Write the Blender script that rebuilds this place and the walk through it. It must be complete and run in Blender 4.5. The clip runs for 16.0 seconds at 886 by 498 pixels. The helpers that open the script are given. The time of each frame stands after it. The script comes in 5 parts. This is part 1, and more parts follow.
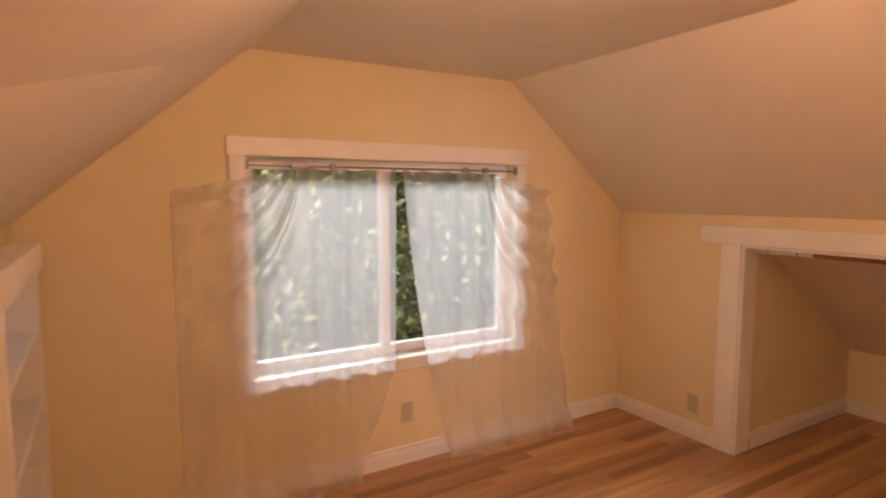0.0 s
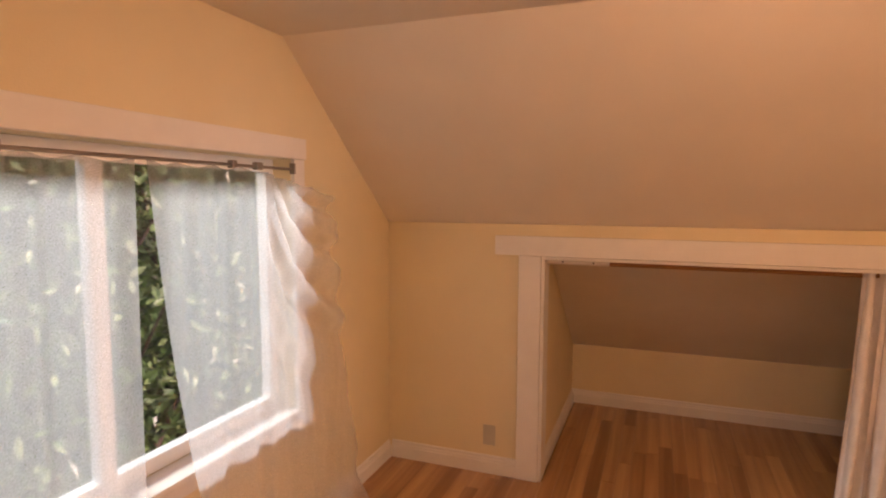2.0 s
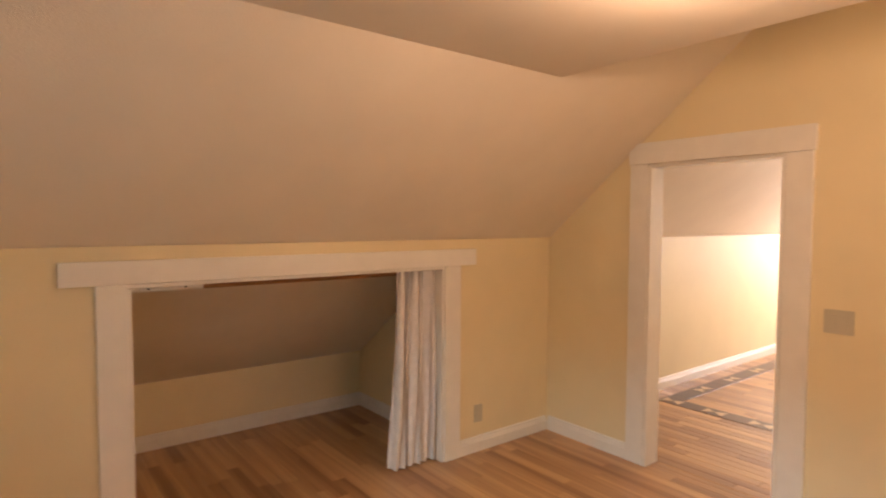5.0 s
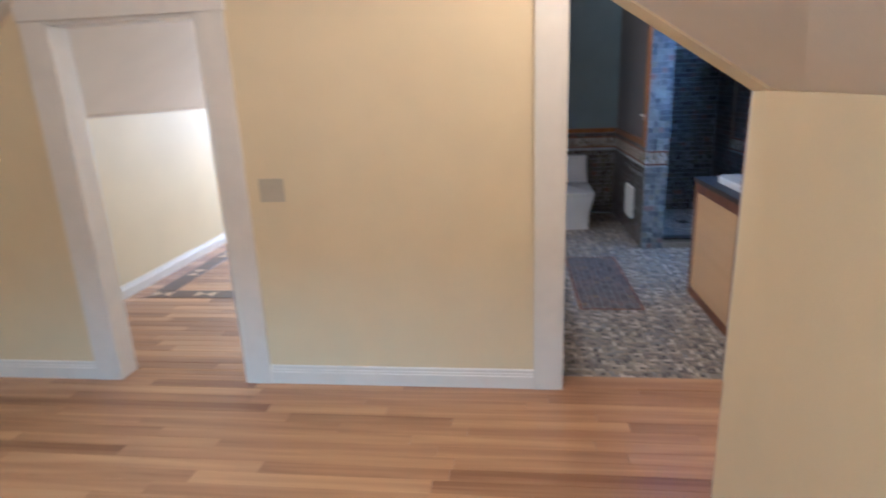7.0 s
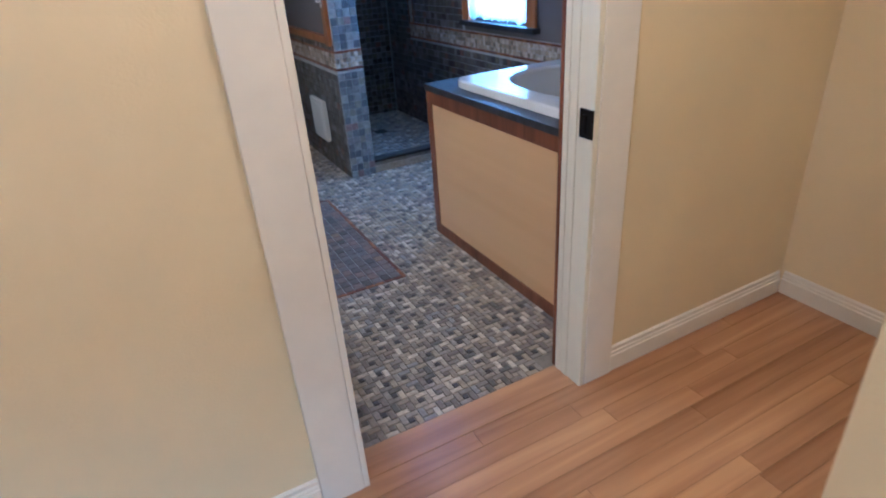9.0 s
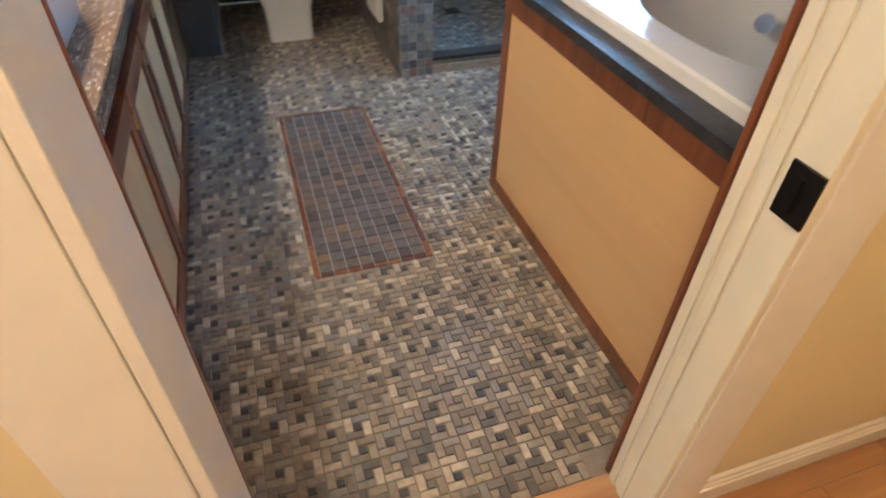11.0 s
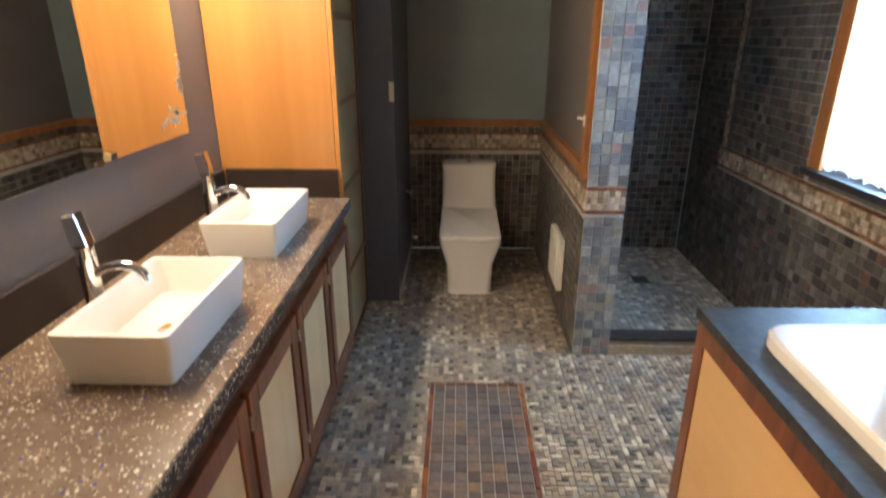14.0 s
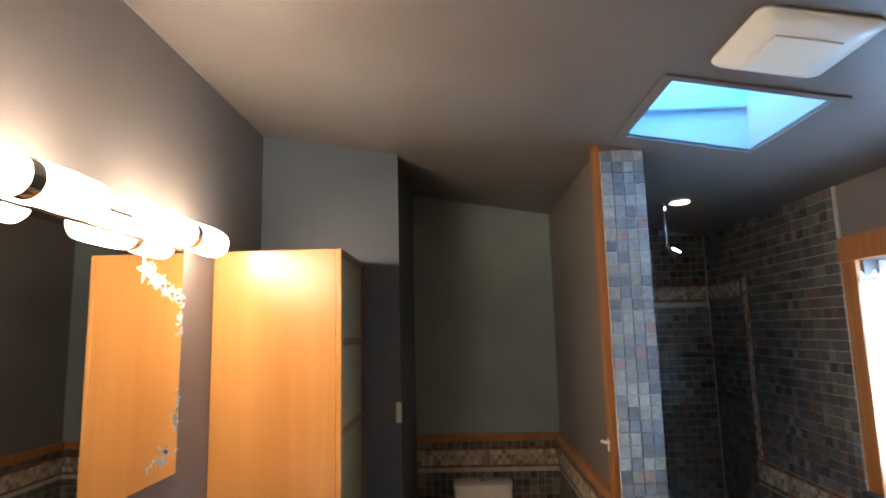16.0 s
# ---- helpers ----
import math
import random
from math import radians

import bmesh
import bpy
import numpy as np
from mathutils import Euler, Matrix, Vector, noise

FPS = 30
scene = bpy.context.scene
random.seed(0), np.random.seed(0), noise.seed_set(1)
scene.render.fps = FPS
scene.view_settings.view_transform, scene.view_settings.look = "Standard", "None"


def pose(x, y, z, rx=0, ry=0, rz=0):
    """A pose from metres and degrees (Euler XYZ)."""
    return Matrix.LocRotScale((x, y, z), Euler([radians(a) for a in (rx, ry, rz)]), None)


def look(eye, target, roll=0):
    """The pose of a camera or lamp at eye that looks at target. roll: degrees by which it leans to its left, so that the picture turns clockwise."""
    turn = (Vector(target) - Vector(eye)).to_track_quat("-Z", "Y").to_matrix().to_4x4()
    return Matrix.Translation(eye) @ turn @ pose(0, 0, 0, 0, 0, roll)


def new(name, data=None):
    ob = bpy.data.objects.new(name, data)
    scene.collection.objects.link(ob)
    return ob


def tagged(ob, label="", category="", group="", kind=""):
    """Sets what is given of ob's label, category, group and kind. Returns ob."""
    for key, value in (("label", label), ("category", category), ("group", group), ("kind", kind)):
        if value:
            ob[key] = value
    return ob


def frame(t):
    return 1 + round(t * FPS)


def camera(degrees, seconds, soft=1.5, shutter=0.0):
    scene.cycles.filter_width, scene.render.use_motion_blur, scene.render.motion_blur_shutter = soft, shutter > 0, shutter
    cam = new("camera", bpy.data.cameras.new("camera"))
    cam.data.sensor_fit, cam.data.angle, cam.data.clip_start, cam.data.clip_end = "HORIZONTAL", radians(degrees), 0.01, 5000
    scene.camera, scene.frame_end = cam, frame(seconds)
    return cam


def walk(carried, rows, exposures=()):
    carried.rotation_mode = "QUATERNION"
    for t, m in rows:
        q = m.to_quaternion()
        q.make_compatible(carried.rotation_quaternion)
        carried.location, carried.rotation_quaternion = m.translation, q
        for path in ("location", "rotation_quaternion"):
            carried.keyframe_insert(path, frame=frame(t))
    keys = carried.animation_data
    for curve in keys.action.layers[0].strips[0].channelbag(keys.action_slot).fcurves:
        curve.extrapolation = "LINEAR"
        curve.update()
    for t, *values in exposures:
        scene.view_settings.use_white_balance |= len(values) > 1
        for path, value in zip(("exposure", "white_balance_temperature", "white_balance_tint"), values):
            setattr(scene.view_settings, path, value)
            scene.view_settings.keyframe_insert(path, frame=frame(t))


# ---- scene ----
cam = camera(75.5, 16.0, soft=2.0, shutter=0.4)
PATH = [
    (0, (0.252, 0.176, 1.527), (1.267, 1.889, 1.337), -0.0),
    (0.5, (0.241, 0.428, 1.505), (1.504, 1.968, 1.323), -0.8),
    (1, (0.331, 0.793, 1.507), (1.836, 2.096, 1.309), -0.6),
    (1.5, (0.406, 1.138, 1.545), (2.118, 2.153, 1.346), 0.2),
    (2, (0.374, 1.524, 1.551), (2.238, 2.227, 1.37), 0.2),
    (2.5, (0.47, 1.917, 1.589), (2.423, 2.28, 1.359), 0.2),
    (3, (0.436, 2.106, 1.545), (2.424, 2.196, 1.343), -0.1),
    (3.5, (0.385, 2.229, 1.563), (2.36, 2.015, 1.333), 0.2),
    (3.7, (0.337, 2.298, 1.525), (2.29, 1.913, 1.324), -0.1),
    (5.8, (0.693, 2.556, 1.524), (1.865, 0.947, 1.333), -0.2),
    (6, (0.671, 2.491, 1.541), (1.71, 0.801, 1.292), -0.8),
    (6.5, (0.558, 2.262, 1.481), (1.215, 0.415, 1.086), -2.4),
    (7, (0.378, 2.039, 1.509), (0.622, 0.131, 0.961), -2.4),
    (7.5, (0.535, 1.677, 1.498), (0.308, -0.196, 0.833), -3.7),
    (8, (0.531, 1.317, 1.497), (-0.012, -0.465, 0.77), -5.8),
    (8.2, (0.549, 1.156, 1.481), (-0.119, -0.572, 0.727), -4.9),
    (10.3, (0.114, -0.003, 1.423), (-0.674, -1.413, 0.245), -1.9),
    (10.5, (0.082, -0.084, 1.43), (-0.638, -1.51, 0.227), -2.4),
    (11, (-0.02, -0.185, 1.404), (-0.515, -1.613, 0.094), 1.5),
    (11.5, (-0.161, -0.174, 1.369), (-0.392, -1.595, -0.019), 5.0),
    (12, (-0.204, -0.194, 1.381), (-0.26, -1.588, -0.052), 2.7),
    (12.5, (-0.175, -0.356, 1.403), (-0.199, -1.819, 0.04), 1.4),
    (13, (-0.194, -0.52, 1.434), (-0.218, -2.104, 0.213), 1.8),
    (13.5, (-0.198, -0.595, 1.491), (-0.174, -2.335, 0.505), 1.0),
    (14, (-0.194, -0.605, 1.552), (-0.142, -2.476, 0.846), 0.0),
    (14.5, (-0.196, -0.61, 1.603), (-0.123, -2.564, 1.184), -0.9),
    (15, (-0.177, -0.618, 1.625), (-0.096, -2.612, 1.499), -1.3),
    (15.5, (-0.155, -0.657, 1.663), (-0.065, -2.651, 1.789), -1.6),
    (16, (-0.166, -0.758, 1.67), (-0.106, -2.738, 1.951), -1.4),
]
EXPOSURES = [
    (0.0, 0.1, 7800, 47),
    (3.7, 0.12, 7800, 46),
    (5.8, 0.33, 5300, 16),
    (8.2, 0.36, 4000, 11),
    (10.3, 0.65, 4700, 10),
    (12.0, 0.98, 6100, 10),
    (13.2, 1.1, 6100, 10),
    (14.5, 0.95, 6200, 10),
    (16.0, 0.68, 6000, 10),
]
walk(cam, [(t, look(eye, target, roll)) for t, eye, target, roll in PATH], EXPOSURES)

# ---- world and lights ----
world = bpy.data.worlds.new("world")
scene.world = world
world.use_nodes = True
wn = world.node_tree.nodes
sky = wn.new("ShaderNodeTexSky")
sky.sky_type, sky.sun_disc = "NISHITA", False
sky.sun_elevation, sky.sun_rotation = radians(38), radians(135)
wn["Background"].inputs[1].default_value = 0.15
world.node_tree.links.new(sky.outputs[0], wn["Background"].inputs[0])


def lamp(name, kind, m, energy, colour, **more):
    data = bpy.data.lights.new(name, kind)
    data.energy, data.color = energy, colour
    for key, value in more.items():
        if key == "size":
            data.size = value
        elif key == "size_y":
            data.shape, data.size_y = "RECTANGLE", value
        elif key == "radius":
            data.shadow_soft_size = value
        elif key == "angle":
            data.angle = value
    ob = new(name, data)
    ob.matrix_world = m
    return ob


WARM = (1.0, 0.68, 0.40)
DAY = (0.80, 0.90, 1.0)
lamp("sun", "SUN", look((9, -9, 10), (0, 0, 0)), 5.0, (1.0, 0.97, 0.92), angle=radians(12))
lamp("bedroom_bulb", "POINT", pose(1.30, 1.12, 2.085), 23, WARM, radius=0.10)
lamp("alcove_bulb", "POINT", pose(-0.05, -0.06, 2.49), 18, WARM, radius=0.08)
lamp("gable_window_daylight", "AREA", look((1.6, 5.6, 2.65), (1.6, 2.93, 1.2)), 215, (0.68, 0.98, 0.95), size=2.4, size_y=0.8)
# hall lamp stands in for daylight whose opening is out of view
lamp("hall_daylight", "AREA", look((2.3, -5.9, 1.5), (2.3, -1.0, 1.2)), 85, (1.0, 0.96, 0.90), size=1.6, size_y=1.2)
lamp("bath_window_daylight", "AREA", look((-2.03, -2.87, 1.45), (0, -2.87, 1.2)), 44, (0.48, 0.74, 1.0), size=0.66, size_y=0.95)
lamp("skylight_daylight", "AREA", look((-1.11, -2.795, 2.87), (-1.11, -2.795, 0)), 6.5, (0.28, 0.62, 1.0), size=0.5, size_y=0.5)
lamp("shower_downlight", "SPOT", look((-1.405, -3.945, 2.33), (-1.405, -3.945, 0)), 12, (1.0, 0.80, 0.60), radius=0.04)
for y in (-2.87, -2.58, -2.10, -1.80):
    lamp("vanity_bulb", "POINT", pose(0.80, y, 2.028), 7, (1.0, 0.72, 0.45), radius=0.03)

# ---- materials ----
def material(name, colour, rough=0.6, metal=0.0, vary=0.06, scale=6.0, bump=0.05, bump_scale=120.0, second=None, coat=0.0):
    """Base colour with broad blotches and fine relief."""
    m = bpy.data.materials.new(name)
    m.use_nodes = True
    n, l = m.node_tree.nodes, m.node_tree.links
    b = n["Principled BSDF"]
    b.inputs["Roughness"].default_value = rough
    b.inputs["Metallic"].default_value = metal
    b.inputs["Coat Weight"].default_value = coat
    geo = n.new("ShaderNodeTexCoord")
    t1 = n.new("ShaderNodeTexNoise")
    t1.inputs["Scale"].default_value, t1.inputs["Detail"].default_value = scale, 5
    l.new(geo.outputs["Object"], t1.inputs["Vector"])
    ramp = n.new("ShaderNodeValToRGB")
    c2 = second or [c * (1 - 2 * vary) for c in colour]
    c1 = colour if second else [min(1, c * (1 + vary)) for c in colour]
    ramp.color_ramp.elements[0].color, ramp.color_ramp.elements[1].color = (*c2, 1), (*c1, 1)
    ramp.color_ramp.elements[0].position, ramp.color_ramp.elements[1].position = 0.3, 0.7
    l.new(t1.outputs["Fac"], ramp.inputs[0])
    l.new(ramp.outputs[0], b.inputs["Base Color"])
    if bump:
        t2 = n.new("ShaderNodeTexNoise")
        t2.inputs["Scale"].default_value, t2.inputs["Detail"].default_value = bump_scale, 4
        l.new(geo.outputs["Object"], t2.inputs["Vector"])
        bp = n.new("ShaderNodeBump")
        bp.inputs["Strength"].default_value, bp.inputs["Distance"].default_value = bump, 0.01
        l.new(t2.outputs["Fac"], bp.inputs["Height"])
        l.new(bp.outputs[0], b.inputs["Normal"])
    return m


def ramp_node(n, stops):
    r = n.new("ShaderNodeValToRGB")
    e = r.color_ramp.elements
    while len(e) < len(stops):
        e.new(0.5)
    for k, (p, c) in enumerate(stops):
        e[k].position, e[k].color = p, (*c, 1)
    return r


def wood(name, dark, light, along="X", rough=0.35, grain=1.0, random_amount=0.0, coat=0.2):
    """Streaked wood, grain along one axis; each piece may take its own shade."""
    m = bpy.data.materials.new(name)
    m.use_nodes = True
    n, l = m.node_tree.nodes, m.node_tree.links
    b = n["Principled BSDF"]
    b.inputs["Roughness"].default_value, b.inputs["Coat Weight"].default_value = rough, coat
    b.inputs["Coat Roughness"].default_value = 0.25
    co = n.new("ShaderNodeTexCoord")
    info = n.new("ShaderNodeObjectInfo")
    geo = n.new("ShaderNodeNewGeometry")
    both = n.new("ShaderNodeMath")
    both.operation = "ADD"
    l.new(info.outputs["Random"], both.inputs[0])
    l.new(geo.outputs["Random Per Island"], both.inputs[1])
    frac = n.new("ShaderNodeMath")
    frac.operation = "FRACT"
    l.new(both.outputs[0], frac.inputs[0])
    mp = n.new("ShaderNodeMapping")
    s = [34 * grain, 34 * grain, 34 * grain]
    s["XYZ".index(along)] = 1.6 * grain
    mp.inputs["Scale"].default_value = s
    off = n.new("ShaderNodeVectorMath")
    off.operation = "SCALE"
    off.inputs[0].default_value = (3.1, 7.7, 5.3)
    l.new(frac.outputs[0], off.inputs["Scale"])
    l.new(off.outputs[0], mp.inputs["Location"])
    l.new(co.outputs["Object"], mp.inputs["Vector"])
    t = n.new("ShaderNodeTexNoise")
    t.inputs["Scale"].default_value, t.inputs["Detail"].default_value, t.inputs["Distortion"].default_value = 1.0, 7, 0.6
    l.new(mp.outputs[0], t.inputs["Vector"])
    big = n.new("ShaderNodeTexNoise")
    big.inputs["Scale"].default_value = 0.35
    l.new(mp.outputs[0], big.inputs["Vector"])
    mix = n.new("ShaderNodeMath")
    mix.operation = "MULTIPLY_ADD"
    mix.inputs[1].default_value = 0.55
    l.new(t.outputs["Fac"], mix.inputs[0])
    half = n.new("ShaderNodeMath")
    half.operation = "MULTIPLY"
    half.inputs[1].default_value = 0.45
    l.new(big.outputs["Fac"], half.inputs[0])
    l.new(half.outputs[0], mix.inputs[2])
    shift = n.new("ShaderNodeMath")
    shift.operation = "MULTIPLY_ADD"
    shift.inputs[1].default_value = random_amount
    l.new(frac.outputs[0], shift.inputs[0])
    sub = n.new("ShaderNodeMath")
    sub.operation = "SUBTRACT"
    sub.inputs[1].default_value = random_amount / 2
    l.new(mix.outputs[0], sub.inputs[0])
    l.new(sub.outputs[0], shift.inputs[2])
    r = ramp_node(n, [(0.28, dark), (0.72, light)])
    l.new(shift.outputs[0], r.inputs[0])
    l.new(r.outputs[0], b.inputs["Base Color"])
    bp = n.new("ShaderNodeBump")
    bp.inputs["Strength"].default_value, bp.inputs["Distance"].default_value = 0.06, 0.004
    l.new(t.outputs["Fac"], bp.inputs["Height"])
    l.new(bp.outputs[0], b.inputs["Normal"])
    return m


def mosaic(name, stops, rough=0.45, blotch=0.25):
    """Stone tiles, each with its own shade by object and by island."""
    m = bpy.data.materials.new(name)
    m.use_nodes = True
    n, l = m.node_tree.nodes, m.node_tree.links
    b = n["Principled BSDF"]
    info, geo, co = n.new("ShaderNodeObjectInfo"), n.new("ShaderNodeNewGeometry"), n.new("ShaderNodeTexCoord")
    add = n.new("ShaderNodeMath")
    l.new(info.outputs["Random"], add.inputs[0])
    l.new(geo.outputs["Random Per Island"], add.inputs[1])
    fr = n.new("ShaderNodeMath")
    fr.operation = "FRACT"
    l.new(add.outputs[0], fr.inputs[0])
    r = ramp_node(n, stops)
    r.color_ramp.interpolation = "CONSTANT"
    l.new(fr.outputs[0], r.inputs[0])
    t = n.new("ShaderNodeTexNoise")
    t.inputs["Scale"].default_value, t.inputs["Detail"].default_value = 45, 6
    l.new(geo.outputs["Position"], t.inputs["Vector"])
    rr = ramp_node(n, [(0.3, [1 - blotch] * 3), (0.7, [1 + blotch] * 3)])
    l.new(t.outputs["Fac"], rr.inputs[0])
    mul = n.new("ShaderNodeMix")
    mul.data_type, mul.blend_type = "RGBA", "MULTIPLY"
    mul.inputs["Factor"].default_value = 1.0
    l.new(r.outputs[0], mul.inputs["A"])
    l.new(rr.outputs[0], mul.inputs["B"])
    l.new(mul.outputs["Result"], b.inputs["Base Color"])
    ro = n.new("ShaderNodeMath")
    ro.operation = "MULTIPLY_ADD"
    ro.inputs[1].default_value, ro.inputs[2].default_value = 0.3, rough - 0.15
    l.new(t.outputs["Fac"], ro.inputs[0])
    l.new(ro.outputs[0], b.inputs["Roughness"])
    bp = n.new("ShaderNodeBump")
    bp.inputs["Strength"].default_value, bp.inputs["Distance"].default_value = 0.2, 0.004
    l.new(t.outputs["Fac"], bp.inputs["Height"])
    l.new(bp.outputs[0], b.inputs["Normal"])
    return m


def sheer(name, colour, clear, weight=0.5):
    """Thin cloth: part open weave, part lit from behind."""
    m = bpy.data.materials.new(name)
    m.use_nodes = True
    n, l = m.node_tree.nodes, m.node_tree.links
    n.remove(n["Principled BSDF"])
    out = n["Material Output"]
    tr, tl, di = n.new("ShaderNodeBsdfTransparent"), n.new("ShaderNodeBsdfTranslucent"), n.new("ShaderNodeBsdfDiffuse")
    tl.inputs[0].default_value = di.inputs[0].default_value = (*colour, 1)
    a, c = n.new("ShaderNodeMixShader"), n.new("ShaderNodeMixShader")
    a.inputs[0].default_value = weight
    l.new(tl.outputs[0], a.inputs[1])
    l.new(di.outputs[0], a.inputs[2])
    co, t = n.new("ShaderNodeTexCoord"), n.new("ShaderNodeTexNoise")
    t.inputs["Scale"].default_value = 260
    l.new(co.outputs["Object"], t.inputs["Vector"])
    mm = n.new("ShaderNodeMath")
    mm.operation = "MULTIPLY_ADD"
    mm.inputs[1].default_value, mm.inputs[2].default_value = 0.3, clear - 0.15
    l.new(t.outputs["Fac"], mm.inputs[0])
    l.new(mm.outputs[0], c.inputs[0])
    l.new(a.outputs[0], c.inputs[1])
    l.new(tr.outputs[0], c.inputs[2])
    l.new(c.outputs[0], out.inputs[0])
    return m


def glow(name, colour, strength):
    m = bpy.data.materials.new(name)
    m.use_nodes = True
    b = m.node_tree.nodes["Principled BSDF"]
    b.inputs["Base Color"].default_value = (0.9, 0.88, 0.82, 1)
    b.inputs["Roughness"].default_value = 0.3
    b.inputs["Emission Color"].default_value, b.inputs["Emission Strength"].default_value = (*colour, 1), strength
    return m


def glass(name):
    m = bpy.data.materials.new(name)
    m.use_nodes = True
    n, l = m.node_tree.nodes, m.node_tree.links
    n.remove(n["Principled BSDF"])
    mix, tr, gl = n.new("ShaderNodeMixShader"), n.new("ShaderNodeBsdfTransparent"), n.new("ShaderNodeBsdfGlossy")
    gl.inputs["Roughness"].default_value = 0.02
    mix.inputs[0].default_value = 0.05
    l.new(tr.outputs[0], mix.inputs[1])
    l.new(gl.outputs[0], mix.inputs[2])
    l.new(mix.outputs[0], n["Material Output"].inputs[0])
    return m


def terrazzo(name, base_colours=((0.13, 0.094, 0.072), (0.21, 0.155, 0.12)), rough=0.22):
    """Stone counter with pale and blue chips."""
    m = bpy.data.materials.new(name)
    m.use_nodes = True
    n, l = m.node_tree.nodes, m.node_tree.links
    b = n["Principled BSDF"]
    b.inputs["Roughness"].default_value = rough
    co = n.new("ShaderNodeTexCoord")
    last = None
    base = n.new("ShaderNodeTexNoise")
    base.inputs["Scale"].default_value, base.inputs["Detail"].default_value = 14, 6
    l.new(co.outputs["Object"], base.inputs["Vector"])
    r = ramp_node(n, [(0.3, base_colours[0]), (0.7, base_colours[1])])
    l.new(base.outputs["Fac"], r.inputs[0])
    last = r.outputs[0]
    for scale, width, colour, keep in ((150, 0.36, (0.52, 0.44, 0.34), 0.72), (80, 0.28, (0.68, 0.62, 0.54), 0.82), (45, 0.22, (0.62, 0.58, 0.52), 0.90), (70, 0.26, (0.05, 0.06, 0.30), 0.94), (110, 0.3, (0.05, 0.042, 0.04), 0.86)):
        v = n.new("ShaderNodeTexVoronoi")
        v.inputs["Scale"].default_value = scale
        mp = n.new("ShaderNodeMapping")
        mp.inputs["Location"].default_value = (scale * 0.37, keep * 5, width * 9)
        l.new(co.outputs["Object"], mp.inputs["Vector"])
        l.new(mp.outputs[0], v.inputs["Vector"])
        near = n.new("ShaderNodeMath")
        near.operation = "LESS_THAN"
        near.inputs[1].default_value = width
        l.new(v.outputs["Distance"], near.inputs[0])
        sep = n.new("ShaderNodeSeparateColor")
        l.new(v.outputs["Color"], sep.inputs[0])
        some = n.new("ShaderNodeMath")
        some.operation = "GREATER_THAN"
        some.inputs[1].default_value = keep
        l.new(sep.outputs[0], some.inputs[0])
        both = n.new("ShaderNodeMath")
        both.operation = "MULTIPLY"
        l.new(near.outputs[0], both.inputs[0])
        l.new(some.outputs[0], both.inputs[1])
        mix = n.new("ShaderNodeMix")
        mix.data_type = "RGBA"
        l.new(both.outputs[0], mix.inputs["Factor"])
        l.new(last, mix.inputs["A"])
        mix.inputs["B"].default_value = (*colour, 1)
        last = mix.outputs["Result"]
    l.new(last, b.inputs["Base Color"])
    return m


CREAM = material("cream_wall_paint", (0.80, 0.69, 0.45), 0.6, vary=0.02, scale=3, bump=0.12, bump_scale=160)
CEIL = material("warm_white_ceiling_paint", (0.78, 0.71, 0.60), 0.7, vary=0.02, scale=3, bump=0.15, bump_scale=150)
WHITE = material("white_trim_paint", (0.82, 0.80, 0.75), 0.35, vary=0.02, scale=9, bump=0.04)
JAMB = material("ivory_jamb_paint", (0.78, 0.75, 0.62), 0.4, vary=0.02, scale=9, bump=0.04)
CHARCOAL = material("charcoal_wall_paint", (0.142, 0.126, 0.122), 0.42, vary=0.05, scale=3, bump=0.12, bump_scale=150)
SLATEBLUE = material("blue_grey_wall_paint", (0.085, 0.105, 0.14), 0.42, vary=0.05, scale=3, bump=0.12, bump_scale=150)
# Dark grey paint, lightened and tinted teal to carry the skylight's cast.
ALCOVE = material("skylit_grey_wall_paint", (0.23, 0.29, 0.30), 0.42, vary=0.05, scale=3, bump=0.12, bump_scale=150)
OAK = wood("oak_strip_floor", (0.27, 0.125, 0.052), (0.60, 0.35, 0.165), "X", 0.28, 0.7, 0.36, 0.3)
INLAY_DARK = wood("dark_walnut_inlay", (0.045, 0.020, 0.012), (0.12, 0.05, 0.03), "X", 0.3, 1, 0.3)
INLAY_PALE = wood("pale_maple_inlay", (0.50, 0.36, 0.20), (0.66, 0.5, 0.32), "X", 0.3, 1, 0.3)
CHERRY = wood("dark_cherry_wood", (0.075, 0.023, 0.010), (0.26, 0.088, 0.036), "Z", 0.32, 1.0, 0.15)
MAPLE = wood("pale_maple_ply", (0.60, 0.43, 0.22), (0.76, 0.58, 0.34), "Z", 0.4, 0.35, 0.1)
TUBPLY = wood("tub_panel_ply", (0.60, 0.36, 0.15), (0.72, 0.47, 0.22), "Y", 0.4, 0.22, 0.05)
ORANGE = wood("orange_birch_ply", (0.42, 0.18, 0.045), (0.56, 0.26, 0.075), "Z", 0.28, 0.35, 0.05, 0.4)
TRIMWOOD = wood("orange_fir_trim", (0.24, 0.085, 0.024), (0.44, 0.18, 0.055), "Z", 0.35, 1, 0.1)
ENDPLY = wood("brown_end_panel", (0.22, 0.13, 0.055), (0.36, 0.22, 0.10), "Z", 0.5, 0.5)
GROUT = material("grey_grout", (0.27, 0.245, 0.205), 0.9, vary=0.1, scale=30, bump=0.2)
PALEGROUT = material("pale_wall_grout", (0.50, 0.51, 0.50), 0.9, vary=0.1, scale=30, bump=0.2)
